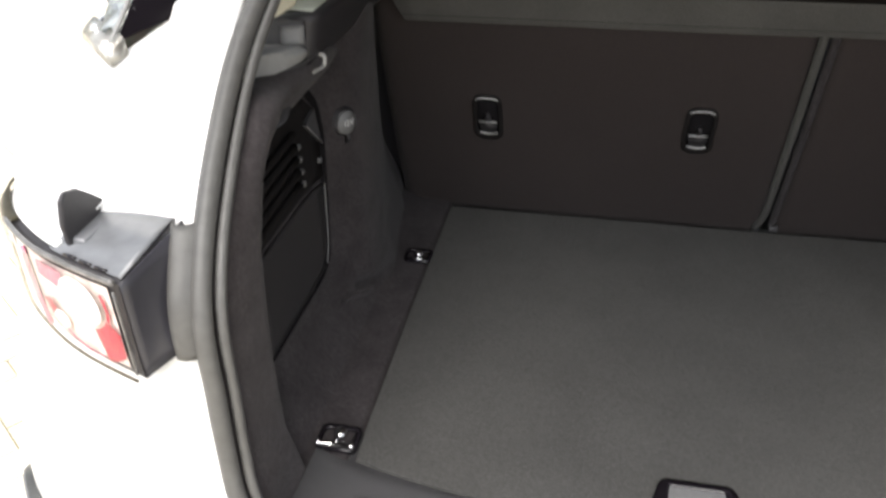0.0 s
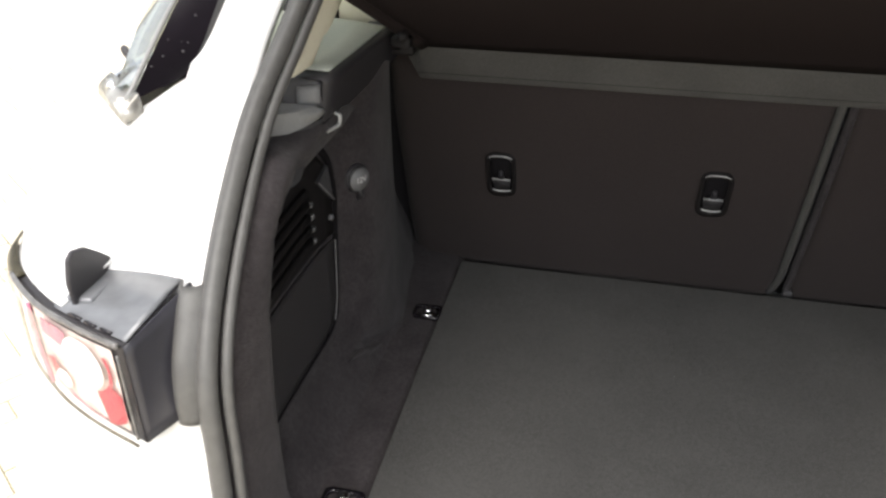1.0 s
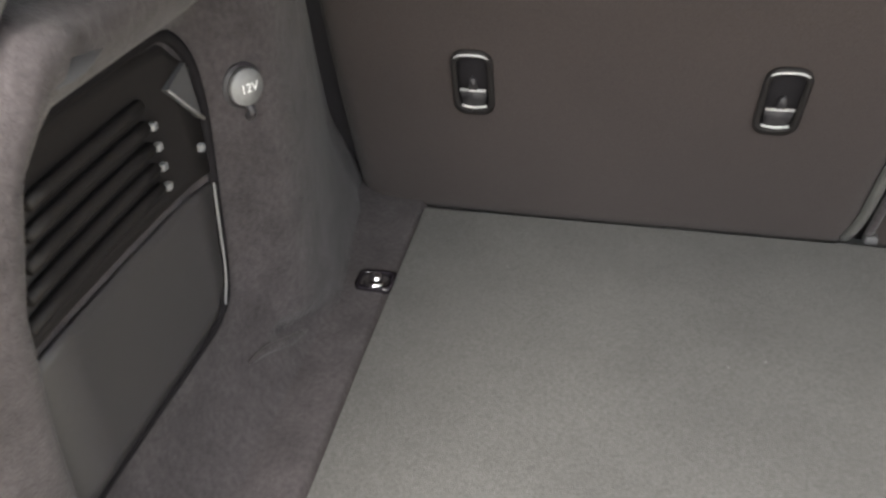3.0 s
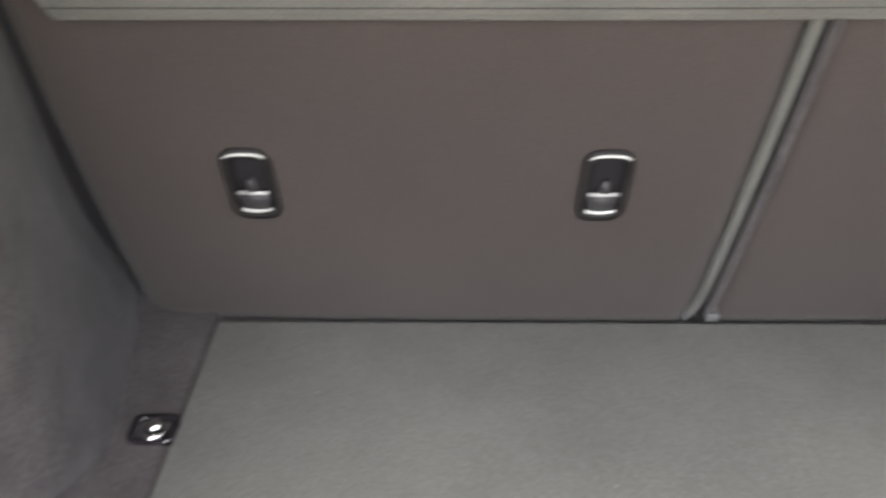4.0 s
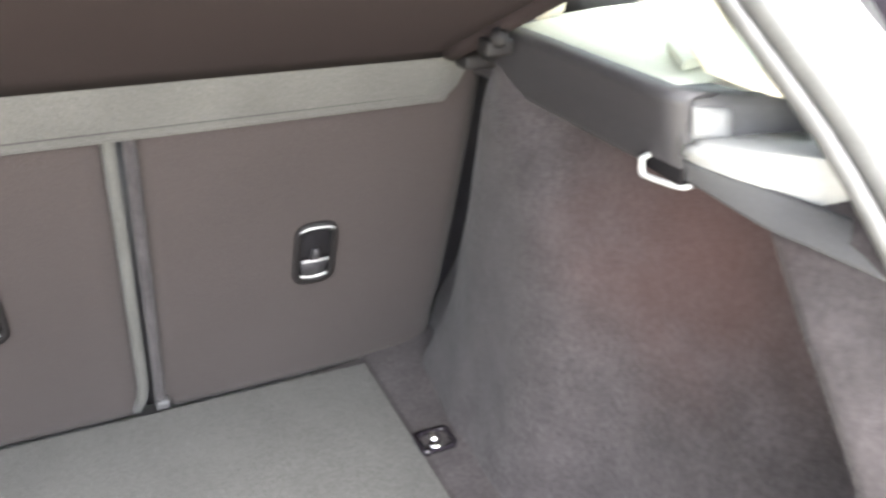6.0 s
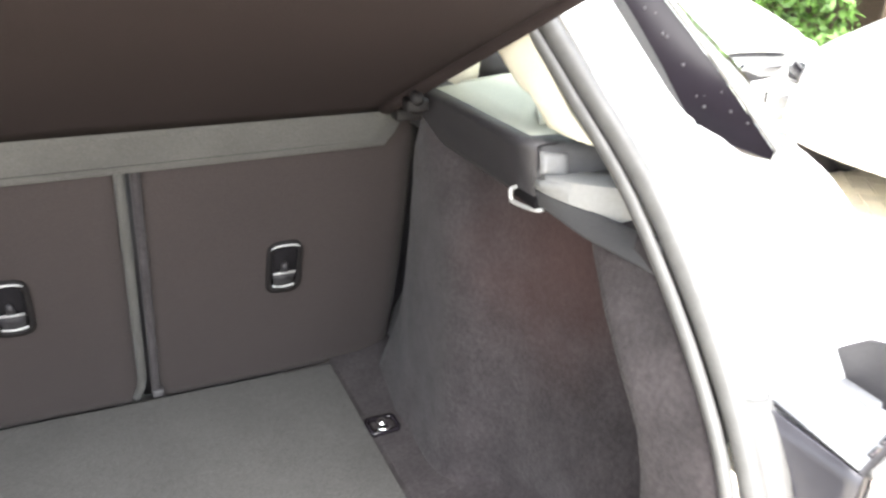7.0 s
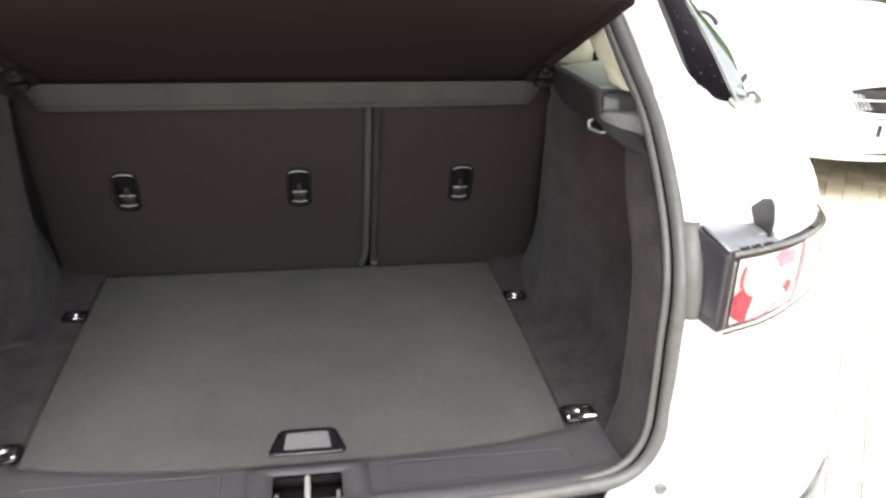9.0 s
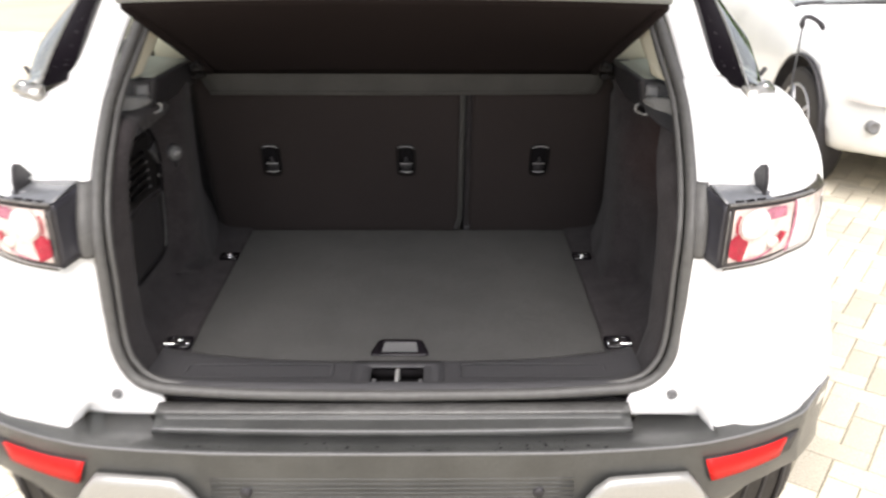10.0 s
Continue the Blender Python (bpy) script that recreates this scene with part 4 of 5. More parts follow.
    lip.faces.new(under[::-1])
    lip.faces.new(over)
    for k in range(8):
        lip.faces.new((under[k], under[(k + 1) % 8], over[(k + 1) % 8], over[k]))
    bmesh.ops.bevel(lip, geom=lip.edges[:], offset=0.0045, segments=3, affect="EDGES")
    # skylight on the lip is part of its pale colour
    part("ledge_lip", lip, SATIN, ledge, "satin lip of the ledge, painted pale as if skylit")
    if s > 0:
        CORNER = [[(0.559, 0.352, 1.252), (0.561, 0.330, 1.252), (0.586, 0.272, 1.252), (0.598, 0.228, 1.252), (0.598, 0.180, 1.256)],
                  [(0.561, 0.352, 1.243), (0.564, 0.330, 1.242), (0.579, 0.270, 1.239), (0.586, 0.226, 1.240), (0.592, 0.172, 1.243)],
                  [(0.563, 0.352, 1.235), (0.566, 0.328, 1.2335), (0.575, 0.268, 1.2265), (0.580, 0.222, 1.229), (0.587, 0.160, 1.231)]]
        thick(part("corner_trim", skin(CORNER, 8, 12), GREY, car, "grey plastic corner trim beside the seal"), 0.003, 1)
    else:
        part("corner_trim", skin([[(s * 0.559, 0.352, 1.252), (s * 0.561, 0.330, 1.252), (s * 0.591, 0.272, 1.252), (s * 0.606, 0.228, 1.252), (s * 0.600, 0.200, 1.256)],
                              [(s * 0.561, 0.352, 1.241), (s * 0.566, 0.328, 1.241), (s * 0.578, 0.270, 1.243), (s * 0.581, 0.222, 1.245), (s * 0.588, 0.183, 1.245)],
                              [(s * 0.564, 0.352, 1.229), (s * 0.571, 0.322, 1.223), (s * 0.556, 0.258, 1.217), (s * 0.549, 0.212, 1.216), (s * 0.572, 0.155, 1.218)]], 8, 12), GREY, car, "grey plastic corner trim beside the seal")
    part("bag_hook", tube(curve([(s * 0.562, 0.385, 1.243), (s * 0.552, 0.384, 1.241), (s * 0.5505, 0.383, 1.238), (s * 0.551, 0.382, 1.2305), (s * 0.552, 0.378, 1.2275), (s * 0.557, 0.361, 1.2275), (s * 0.563, 0.345, 1.2285), (s * 0.570, 0.342, 1.230)], 28), 0.0027, 8), BRIGHT, ledge, "bright metal bag hook")
    # solid dark box draws the shade behind the hook
    part("hook_recess", box(*sorted((s * 0.5585, s * 0.570)), 0.344, 0.390, 1.230, 1.245, 0.002), DEEP, ledge)
    # cream trim of the pillar beside the window
    CREAMS = [
        [(s * 0.587, 0.288, 1.318), (s * 0.580, 0.305, 1.318), (s * 0.574, 0.352, 1.320)],
        [(s * 0.585, 0.312, 1.332), (s * 0.577, 0.335, 1.335), (s * 0.571, 0.382, 1.340)],
        [(s * 0.582, 0.340, 1.350), (s * 0.572, 0.385, 1.352), (s * 0.570, 0.432, 1.358)],
        [(s * 0.570, 0.445, 1.433), (s * 0.559, 0.50, 1.432), (s * 0.557, 0.540, 1.434)],
        [(s * 0.538, 0.565, 1.505), (s * 0.538, 0.605, 1.505), (s * 0.538, 0.640, 1.505)],
        [(s * 0.48, 0.66, 1.553), (s * 0.49, 0.70, 1.553), (s * 0.50, 0.735, 1.55)],
    ]
    thick(part("pillar_trim", skin(CREAMS, 16, 8), CREAM, car, "cream trim of the rear pillar"), 0.006)

fold = curve([(-0.574, 0.400, 0.800), (-0.571, 0.440, 0.786), (-0.567, 0.475, 0.766), (-0.562, 0.510, 0.750), (-0.557, 0.545, 0.741)], 16)
part("carpet_fold", tube(fold, [0.002 + 0.0055 * math.sin(math.pi * k / 16) for k in range(17)], 8), CARPET, car, "rolled fold of carpet below the pillar")

# base below the board, and the sill trim with its lock
part("boot_base", box(-0.62, 0.62, -0.03, 0.93, 0.66, 0.712, 0.004), BLACK, car, "black base below the boot board")
PROFILE = [(0.150, 0.722), (0.100, 0.727), (0.082, 0.731), (0.074, 0.7375), (0.058, 0.7395), (0.045, 0.740), (0.030, 0.741), (0.010, 0.743), (-0.008, 0.745), (-0.022, 0.747), (-0.034, 0.752), (-0.046, 0.762), (-0.060, 0.764), (-0.070, 0.758)]
sill_rows = []
for k in range(89):
    x = -0.532 + 1.064 * k / 88
    far = (abs(x) / 0.532)
    sill_rows.append([Vector((x, y + 0.058 * far ** 3 * (1 if y > 0.04 else max(0.0, (y + 0.07) / 0.11)) + 0.010 * far ** 2 * (y < 0), z + 0.004 * max(0, far - 0.9) / 0.1)) for y, z in PROFILE])
bm = sheet(sill_rows)
bmesh.ops.delete(bm, geom=[f for f in bm.faces if abs(f.calc_center_median().x - 0.003) < 0.058 and -0.050 < f.calc_center_median().y < 0.040], context="FACES")
sill = part("sill_trim", bm, GREY, car, "grey plastic sill trim of the boot")
# blackened sheets give the lock opening its shade
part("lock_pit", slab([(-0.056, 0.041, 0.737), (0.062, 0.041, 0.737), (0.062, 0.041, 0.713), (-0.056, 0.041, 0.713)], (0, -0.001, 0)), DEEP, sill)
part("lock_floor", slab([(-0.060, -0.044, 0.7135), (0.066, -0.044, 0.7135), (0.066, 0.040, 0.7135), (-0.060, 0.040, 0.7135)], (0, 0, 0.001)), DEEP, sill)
for s in (1, -1):
    x0, x1 = sorted((s * 0.135, s * 0.455))
    tray = ring_slab([(x, y, 0.7475 - (0.004 if y > 0 else 0)) for x, y in rounded((x0 + x1) / 2, 0.020 + 0.006, x1 - x0, 0.062, 0.012)],
                     [(x, y, 0.7475 - (0.004 if y > 0 else 0)) for x, y in rounded((x0 + x1) / 2, 0.020 + 0.006, x1 - x0 - 0.012, 0.050, 0.008)], (0, 0, 0.0012))
    part("sill_panel", tray, GREY, sill)
lock = ring_slab([(x, y, 0.7435 - 0.0035 * (y - 0.02) / 0.05) for x, y in rounded(0.003, 0.013, 0.200, 0.106, 0.008)],
                 [(x, y, 0.7435 - 0.0035 * (y - 0.02) / 0.05) for x, y in rounded(0.003, -0.0035, 0.112, 0.083, 0.005)], (0, 0, 0.004))
part("lock_cover", lock, GREY, sill, "grey cover round the lock")
part("lock_striker", tube(curve([(0.003, 0.034, 0.715), (0.003, 0.032, 0.738), (0.003, 0.024, 0.7455), (0.003, -0.020, 0.7475), (0.003, -0.029, 0.740), (0.003, -0.029, 0.715)], 20), 0.0048, 8), BRIGHT, sill, "bright steel lock striker")
for x0, x1 in ((-0.036, -0.004), (0.010, 0.042)):
    part("striker_plate", box(x0, x1, -0.041, -0.034, 0.726, 0.7525, 0.002), BRIGHT, sill, "bright striker plate")
for s in (1, -1):
    part("lock_tab", box(*sorted((0.003 + s * 0.0455, 0.003 + s * 0.0525)), -0.034, -0.006, 0.730, 0.7445, 0.002), PALE_GREY, sill, "grey tab at the side of the lock")

# seat backs, leaning rearwards towards their top
LEAN_Y = -0.357


def seat_y(z, x=0.0):
    return 0.872 + LEAN_Y * (z - 0.735) - 0.006 * math.sin(min(max((z - 0.74) / 0.46, 0), 1) * math.pi) + 0.010 * (abs(x) / 0.55) ** 4


def seat_panel(x0, x1):
    zs = [0.715, 0.728, 0.745, 0.80, 0.87, 0.94, 1.01, 1.08, 1.15, 1.20, 1.24, 1.26]
    n = 24
    rows = []
    for z in zs:
        row = []
        for k in range(n + 1):
            fall = (z - 0.735) / 0.465
            first, last = max(x0, -0.592 + 0.006 * fall), min(x1, 0.606 - 0.020 * fall)
            x = first + (last - first) * (0.5 - 0.5 * math.cos(math.pi * k / n))
            roll = sum(0.022 * max(0, 1 - d / 0.030) ** 2.2 if abs(x) > 0.4 else 0.010 * max(0, 1 - d / 0.02) ** 2 for d in (x - first, last - x)) + 0.008 * (z < 0.72)
            row.append(Vector((x, seat_y(z, x) + roll, z)))
        row += [p + Vector((0, 0.075, 0.02)) for p in reversed(row)]
        rows.append(row)
    bm = sheet(rows, closed=True)
    bm.verts.ensure_lookup_table()
    m = 2 * (n + 1)
    bm.faces.new([bm.verts[i] for i in range(m)])
    bm.faces.new([bm.verts[(len(zs) - 1) * m + i] for i in range(m)])
    return bm


wide = part("seat_back", seat_panel(-0.62, 0.155), SEAT, car, "wide rear seat back covered in dark grey cloth")
narrow = part("seat_back", seat_panel(0.184, 0.62), SEAT, car, "narrow rear seat back covered in dark grey cloth")
part("split_edge", tube([(0.1590 - 0.012 * max(0.0, (0.79 - z) / 0.055) ** 2, seat_y(z) + 0.001, z) for z in [0.735 + 0.5 * k / 20 for k in range(21)]], 0.0072, 8), FLAP, wide, "pale grey edge of the seat back")
part("split_gap", slab([(0.160, seat_y(0.72) + 0.02, 0.72), (0.182, seat_y(0.72) + 0.02, 0.72), (0.182, seat_y(1.25) + 0.02, 1.25), (0.160, seat_y(1.25) + 0.02, 1.25)], (0, 0.03, 0)), BLACK, wide)
part("split_edge", tube([(0.1785, seat_y(z) + 0.003, z) for z in [0.735 + 0.5 * k / 20 for k in range(21)]], 0.0068, 8), CARPET, narrow, "dark edge of the seat back")
part("split_foot", box(0.172, 0.190, seat_y(0.745) - 0.012, seat_y(0.745) + 0.006, 0.737, 0.750, 0.003), GREY, narrow)

# added sheets stop light leaking in and blacken the shaded seat gaps
for q in (1, -1):
    filler = sheet([[Vector((q * x, seat_y(z) + dy, z)) for x, dy in ((0.50, 0.060), (0.60, 0.060), (0.67, 0.056))] for z in (0.70, 0.85, 1.0, 1.15, 1.27)])
    thick(part("seat_side_filler", filler, BLACK, car, "added black sheet that keeps the gap beside the seat back dark"), 0.006)

up_way, out_way = Vector((0, -0.336, 0.942)), Vector((0, -0.942, -0.336))


def on_seat(x, u, v, w, z0=0.984):
    c = Vector((x, seat_y(z0, x), z0))
    return c + Vector((u, 0, 0)) + up_way * v + out_way * w


for x, seat in ((-0.386, wide), (0.0, wide), (0.383, narrow)):
    frame_out = [on_seat(x, u, v, -0.004) for u, v in rounded(0, 0.0025, 0.055, 0.108, 0.019, 6)]
    frame_in = [on_seat(x, u, v, -0.004) for u, v in rounded(0, 0.0035, 0.041, 0.089, 0.014, 6)]
    part("latch_bezel", ring_slab(frame_out, frame_in, out_way * 0.010), BEZEL, seat, "black bezel of a seat latch")
    # black slab paints the well behind the lever as unlit
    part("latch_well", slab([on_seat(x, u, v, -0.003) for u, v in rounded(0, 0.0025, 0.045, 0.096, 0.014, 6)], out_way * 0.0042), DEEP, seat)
    part("latch_rim", tube(curve([on_seat(x, -0.022, 0.0470, 0.0050), on_seat(x, -0.013, 0.0518, 0.0062), on_seat(x, 0, 0.0532, 0.0066), on_seat(x, 0.013, 0.0518, 0.0062), on_seat(x, 0.022, 0.0470, 0.0050)], 16), 0.0016, 6), BRIGHT, seat)
    lever = slab([on_seat(x, u, v, 0.001) for u, v in ((-0.014, -0.036), (0.014, -0.036), (0.018, -0.009), (-0.018, -0.009))], out_way * 0.004)
    part("latch_lever", lever, BLACK, seat, "black release lever")
    hook = slab([on_seat(x, u, v, 0.001) for u, v in ((-0.006, -0.006), (0.006, -0.006), (0.004, 0.010), (0.0, 0.014), (-0.004, 0.010))], out_way * 0.006)
    part("latch_hook", hook, BLACK, seat, "black catch behind the lever")
    part("lever_edge", tube([on_seat(x, -0.017, -0.007, 0.006), on_seat(x, 0.017, -0.007, 0.006)], 0.0019, 6), BRIGHT, seat, "bright edge of the lever")
    part("lever_foot", tube(curve([on_seat(x, -0.017, -0.0355, 0.0052), on_seat(x, 0, -0.0385, 0.0056), on_seat(x, 0.017, -0.0355, 0.0052)], 8), 0.0017, 6), BRIGHT, seat)

# storage door, vent and power socket in the left wall
DOOR = [(0.125, 0.862), (0.36, 0.856), (0.408, 0.866), (0.426, 0.90), (0.442, 1.02), (0.450, 1.10), (0.443, 1.145), (0.412, 1.172), (0.34, 1.178), (0.21, 1.182), (0.175, 1.17), (0.15, 1.12), (0.130, 1.02)]


def wall_x(y, z):
    row = wall_row(z, -1)
    ys = [p.y for p in row[:len(WALL)]][::-1]
    return float(np.interp(y, ys, [p.x for p in row[:len(WALL)]][::-1]))


left_trim = [o for o in car.children if o.name.startswith("side_trim")][1]


def on_wall(y, z, w):
    return Vector((wall_x(y, z) + w, y, z))


door_line = curve([(0, y, z) for y, z in DOOR + DOOR[:1]], 60)[:-1]
# dark tube laid on the wall paints the shade of the door gap
part("door_gap", tube([on_wall(p.y, p.z, 0.003) for p in door_line], 0.0070, 6, True), DEEP, left_trim, "near-black bead round the storage door in place of a shaded gap")


def wall_patch(outline_low, outline_high, w, n=12):
    """A patch on the wall between two lines of (y, z)."""
    rows = []
    for a, b in zip(outline_low, outline_high):
        rows.append([on_wall(a[0] + (b[0] - a[0]) * k / n, a[1] + (b[1] - a[1]) * k / n, w) for k in range(n + 1)])
    return sheet(rows)


door = thick(part("storage_door", wall_patch([(0.132, 0.868), (0.20, 0.864), (0.28, 0.862), (0.35, 0.861), (0.400, 0.868), (0.418, 0.90)], [(0.137, 1.022), (0.20, 1.020), (0.28, 1.018), (0.35, 1.016), (0.400, 1.014), (0.432, 1.012)], 0.006), DOOR_GREY, left_trim, "dark grey plastic storage door"), 0.004)
vent = thick(part("vent_panel", wall_patch([(0.138, 1.032), (0.20, 1.030), (0.28, 1.028), (0.35, 1.026), (0.41, 1.024), (0.437, 1.022)], [(0.185, 1.168), (0.215, 1.174), (0.28, 1.172), (0.35, 1.170), (0.408, 1.164), (0.441, 1.13)], 0.005), BEZEL, left_trim, "black plastic vent panel"), 0.004)
for k in range(5):
    z = 1.048 + 0.020 * k
    y0 = 0.150 + 0.010 * k
    part("vent_slat", tube([on_wall(y0 + (0.352 - y0) * q / 6, z + 0.004, 0.011) for q in range(7)], 0.0055, 6, squash=1.2), BEZEL, left_trim, "black vent slat")
    if k < 4:
        part("vent_peg", box(wall_x(0.36, z) + 0.008, wall_x(0.36, z) + 0.015, 0.357, 0.366, z - 0.003, z + 0.004, 0.0015), PALE_GREY, left_trim)
tab = slab([on_wall(y, z, 0.007) for y, z in ((0.394, 1.128), (0.430, 1.140), (0.435, 1.082))], (0.006, 0, 0))
part("door_pull", tab, GREY, left_trim, "triangular grey pull of the storage door", smooth=False)
part("pull_edge", tube([on_wall(0.394, 1.128, 0.014), on_wall(0.435, 1.082, 0.014)], 0.0016, 6), PALE_GREY, left_trim)
part("door_catch", box(wall_x(0.428, 1.05) + 0.006, wall_x(0.428, 1.05) + 0.013, 0.424, 0.432, 1.050, 1.058, 0.002), PALE_GREY, left_trim)
# pale tube paints the highlight on the door's lower edge
part("door_edge", tube(curve([on_wall(0.412, 0.872, 0.008), on_wall(0.423, 0.905, 0.008), on_wall(0.430, 0.96, 0.008), on_wall(0.436, 1.01, 0.008)], 12), 0.0014, 6), PALE_GREY, left_trim)

sock_c = on_wall(0.494, 1.092, 0.0)
sock_n = Vector((0.88, -0.47, 0.0)).normalized()
sock_u = Vector((0.47, 0.88, 0.0)).normalized()
socket_turn = Matrix((sock_u, Vector((0, 0, 1)), sock_n)).transposed()
bm = bmesh.new()
for r0, r1, h0, h1 in ((0.0245, 0.0235, -0.004, 0.004),):
    bmesh.ops.create_cone(bm, cap_ends=True, segments=28, radius1=r0, radius2=r1, depth=h1 - h0)
bmesh.ops.transform(bm, matrix=Matrix.Translation(sock_c) @ socket_turn.to_4x4(), verts=bm.verts)
socket = part("power_socket", bm, BLACK, left_trim, "black power socket with a grey cap")
bm = bmesh.new()
bmesh.ops.create_cone(bm, cap_ends=True, segments=28, radius1=0.0205, radius2=0.0185, depth=0.010)
bmesh.ops.bevel(bm, geom=bm.edges[:], offset=0.0015, segments=2, affect="EDGES")
bmesh.ops.transform(bm, matrix=Matrix.Translation(sock_c + sock_n * 0.008) @ socket_turn.to_4x4(), verts=bm.verts)
part("socket_cap", bm, PALE_GREY, left_trim, "grey cap of the power socket printed 12V")
part("cap_tab", tube(curve([sock_c + sock_n * 0.006 + Vector((0, 0, -0.018)), sock_c + sock_n * 0.011 + Vector((0, 0, -0.027)), sock_c + sock_n * 0.004 + Vector((0, 0, -0.034))], 8), 0.0045, 6), BLACK, left_trim)
text = bpy.data.curves.new("cap_lettering", "FONT")
text.body, text.size, text.align_x, text.align_y, text.extrude = "12V", 0.0135, "CENTER", "CENTER", 0.0002
text.materials.append(LETTER)
lettering = new("cap_lettering", text)
lettering.parent = left_trim
lettering.matrix_basis = Matrix.Translation(sock_c + sock_n * 0.0136) @ socket_turn.to_4x4()
tagged(lettering, "white lettering 12V")


# lashing eyes on the floor strips
def lashing_eye(x, y, s, big):
    k = 1.0 if big else 0.86
    z = 0.736
    outer_line = [(x + u * k, y + v * k, z - 0.004) for u, v in rounded(0, 0, 0.062, 0.050, 0.011)]
    inner_line = [(x + u * k, y + v * k, z - 0.004) for u, v in rounded(0, 0, 0.048, 0.036, 0.008)]
    cup = part("lashing_eye", ring_slab(outer_line, inner_line, (0, 0, 0.008)), GLOSS, car, "chrome lashing eye in a black cup")
    part("eye_cup", slab([(x + u * k, y + v * k, z - 0.005) for u, v in rounded(0, 0, 0.050, 0.038, 0.008)], (0, 0, 0.002)), BLACK, cup)
    part("eye_knob", turned([(0, 0.011 * k), (0.006, 0.011 * k), (0.010, 0.008 * k), (0.0115, 0.003 * k)], (x, y + (0.008 if big else 0.003) * k, z - 0.001), "z", 16), CHROME, cup, "chrome knob")
    if big:
        part("eye_bar", tube([(x + q * k, y - 0.018 * k, z + 0.007) for q in (-0.029, -0.024, -0.022, 0.022, 0.024, 0.029)], [0.006 * k, 0.006 * k, 0.0042 * k, 0.0042 * k, 0.006 * k, 0.006 * k], 10), CHROME, cup, "chrome bar")
        part("eye_stem", tube([(x, y + 0.008 * k, z + 0.005), (x, y - 0.014 * k, z + 0.005)], 0.003, 6), CHROME, cup)
    else:
        part("eye_ring", tube([(x + 0.0165 * math.cos(a), y - 0.001 + 0.0150 * math.sin(a), z + 0.0035) for a in [radians(200 + 140 * q / 12) for q in range(13)]], [0.001 + 0.0028 * math.sin(math.pi * q / 12) for q in range(13)], 8), CHROME, cup, "chrome ring folded flat")


for s in (1, -1):
    lashing_eye(s * 0.503, 0.654, s, False)
    lashing_eye(s * 0.508, 0.161, s, True)

# ---- boot floor board, lifted out by its handle ----
board = thing("boot_floor_board", (0, 0.45, FLOOR_Z - 0.02), "dark grey carpeted boot floor board with a flush handle", "floor board")
front = [(x, 0.082 + 0.048 * (abs(x) / 0.479) ** 3) for x in [-0.472 + 0.944 * k / 24 for k in range(25)]]
line = [(-0.479, 0.859), (-0.477, 0.5), (-0.474, 0.2)] + front + [(0.474, 0.2), (0.477, 0.5), (0.479, 0.859)]
hx, hy = 0.004, 0.136
bm = slab([(x, y, FLOOR_Z - 0.020) for x, y in line], (0, 0, 0.020))
bmesh.ops.bevel(bm, geom=[e for e in bm.edges if all(v.co.z > FLOOR_Z - 0.001 for v in e.verts)], offset=0.003, segments=2, affect="EDGES")
panel = part("board_panel", bm, BOARD, board, smooth=False)
bez_o = [(-0.058, -0.036), (0.058, -0.036), (0.064, -0.033), (0.066, -0.026), (0.052, 0.024), (0.047, 0.032), (0.040, 0.035), (-0.040, 0.035), (-0.047, 0.032), (-0.052, 0.024), (-0.066, -0.026), (-0.064, -0.033)]
bez_i = [(-0.039, -0.023), (0.039, -0.023), (0.0405, -0.0225), (0.041, -0.021), (0.037, 0.020), (0.036, 0.0225), (0.034, 0.023), (-0.034, 0.023), (-0.036, 0.0225), (-0.037, 0.020), (-0.041, -0.021), (-0.0405, -0.0225)]
part("handle_bezel", ring_slab([(hx + u, hy + v, FLOOR_Z - 0.001) for u, v in bez_o], [(hx + u, hy + v, FLOOR_Z - 0.001) for u, v in bez_i], (0, 0, 0.005)), GLOSS, board, "black handle bezel")
part("handle_flap", slab([(hx + u, hy + v, FLOOR_Z - 0.002) for u, v in bez_i], (0, 0, 0.0045)), PALE_GREY, board, "grey handle flap", smooth=False)
lint = bmesh.new()
rng = random.Random(11)
for k in range(4):
    x, y, a = rng.uniform(-0.4, 0.4), rng.uniform(0.2, 0.84), rng.uniform(0, math.pi)
    r = rng.uniform(0.0006, 0.0016)
    tube([(x - r * math.cos(a), y - r * math.sin(a), FLOOR_Z + 0.001), (x + r * math.cos(a), y + r * math.sin(a), FLOOR_Z + 0.001)], 0.0005, 4, bm=lint)
tagged(part("lint", lint, EDGE_GREY, board, "pale specks of lint"), kind="stuff")

# ---- parcel shelf, folded up at its hinge ----
shelf = thing("parcel_shelf", (0, 0.68, 1.24), "dark cloth parcel shelf raised above the boot with a paler flap", "parcel shelf")
flap_rows = []
for y, z, w in ((0.7035, 1.1970, 0.516), (0.6985, 1.1950, 0.517), (0.694, 1.198, 0.5185), (0.692, 1.203, 0.520), (0.686, 1.220, 0.528), (0.679, 1.244, 0.537), (0.674, 1.260, 0.541)):
    flap_rows.append([Vector((w * (2 * k / 30 - 1), y, z + 0.0045 * max(0.0, 2 * k / 30 - 1) ** 1.5 * (z < 1.21))) for k in range(31)])
thick(part("shelf_flap", sheet(flap_rows), FLAP, shelf, "pale grey cloth flap of the shelf"), 0.007, 0)
part("flap_lip", tube([(0.5165 * (2 * k / 30 - 1), 0.6955, 1.1960 + 0.0045 * max(0.0, 2 * k / 30 - 1) ** 1.5) for k in range(31)], 0.0042, 8), FLAP, shelf, "rolled lower lip of the flap")
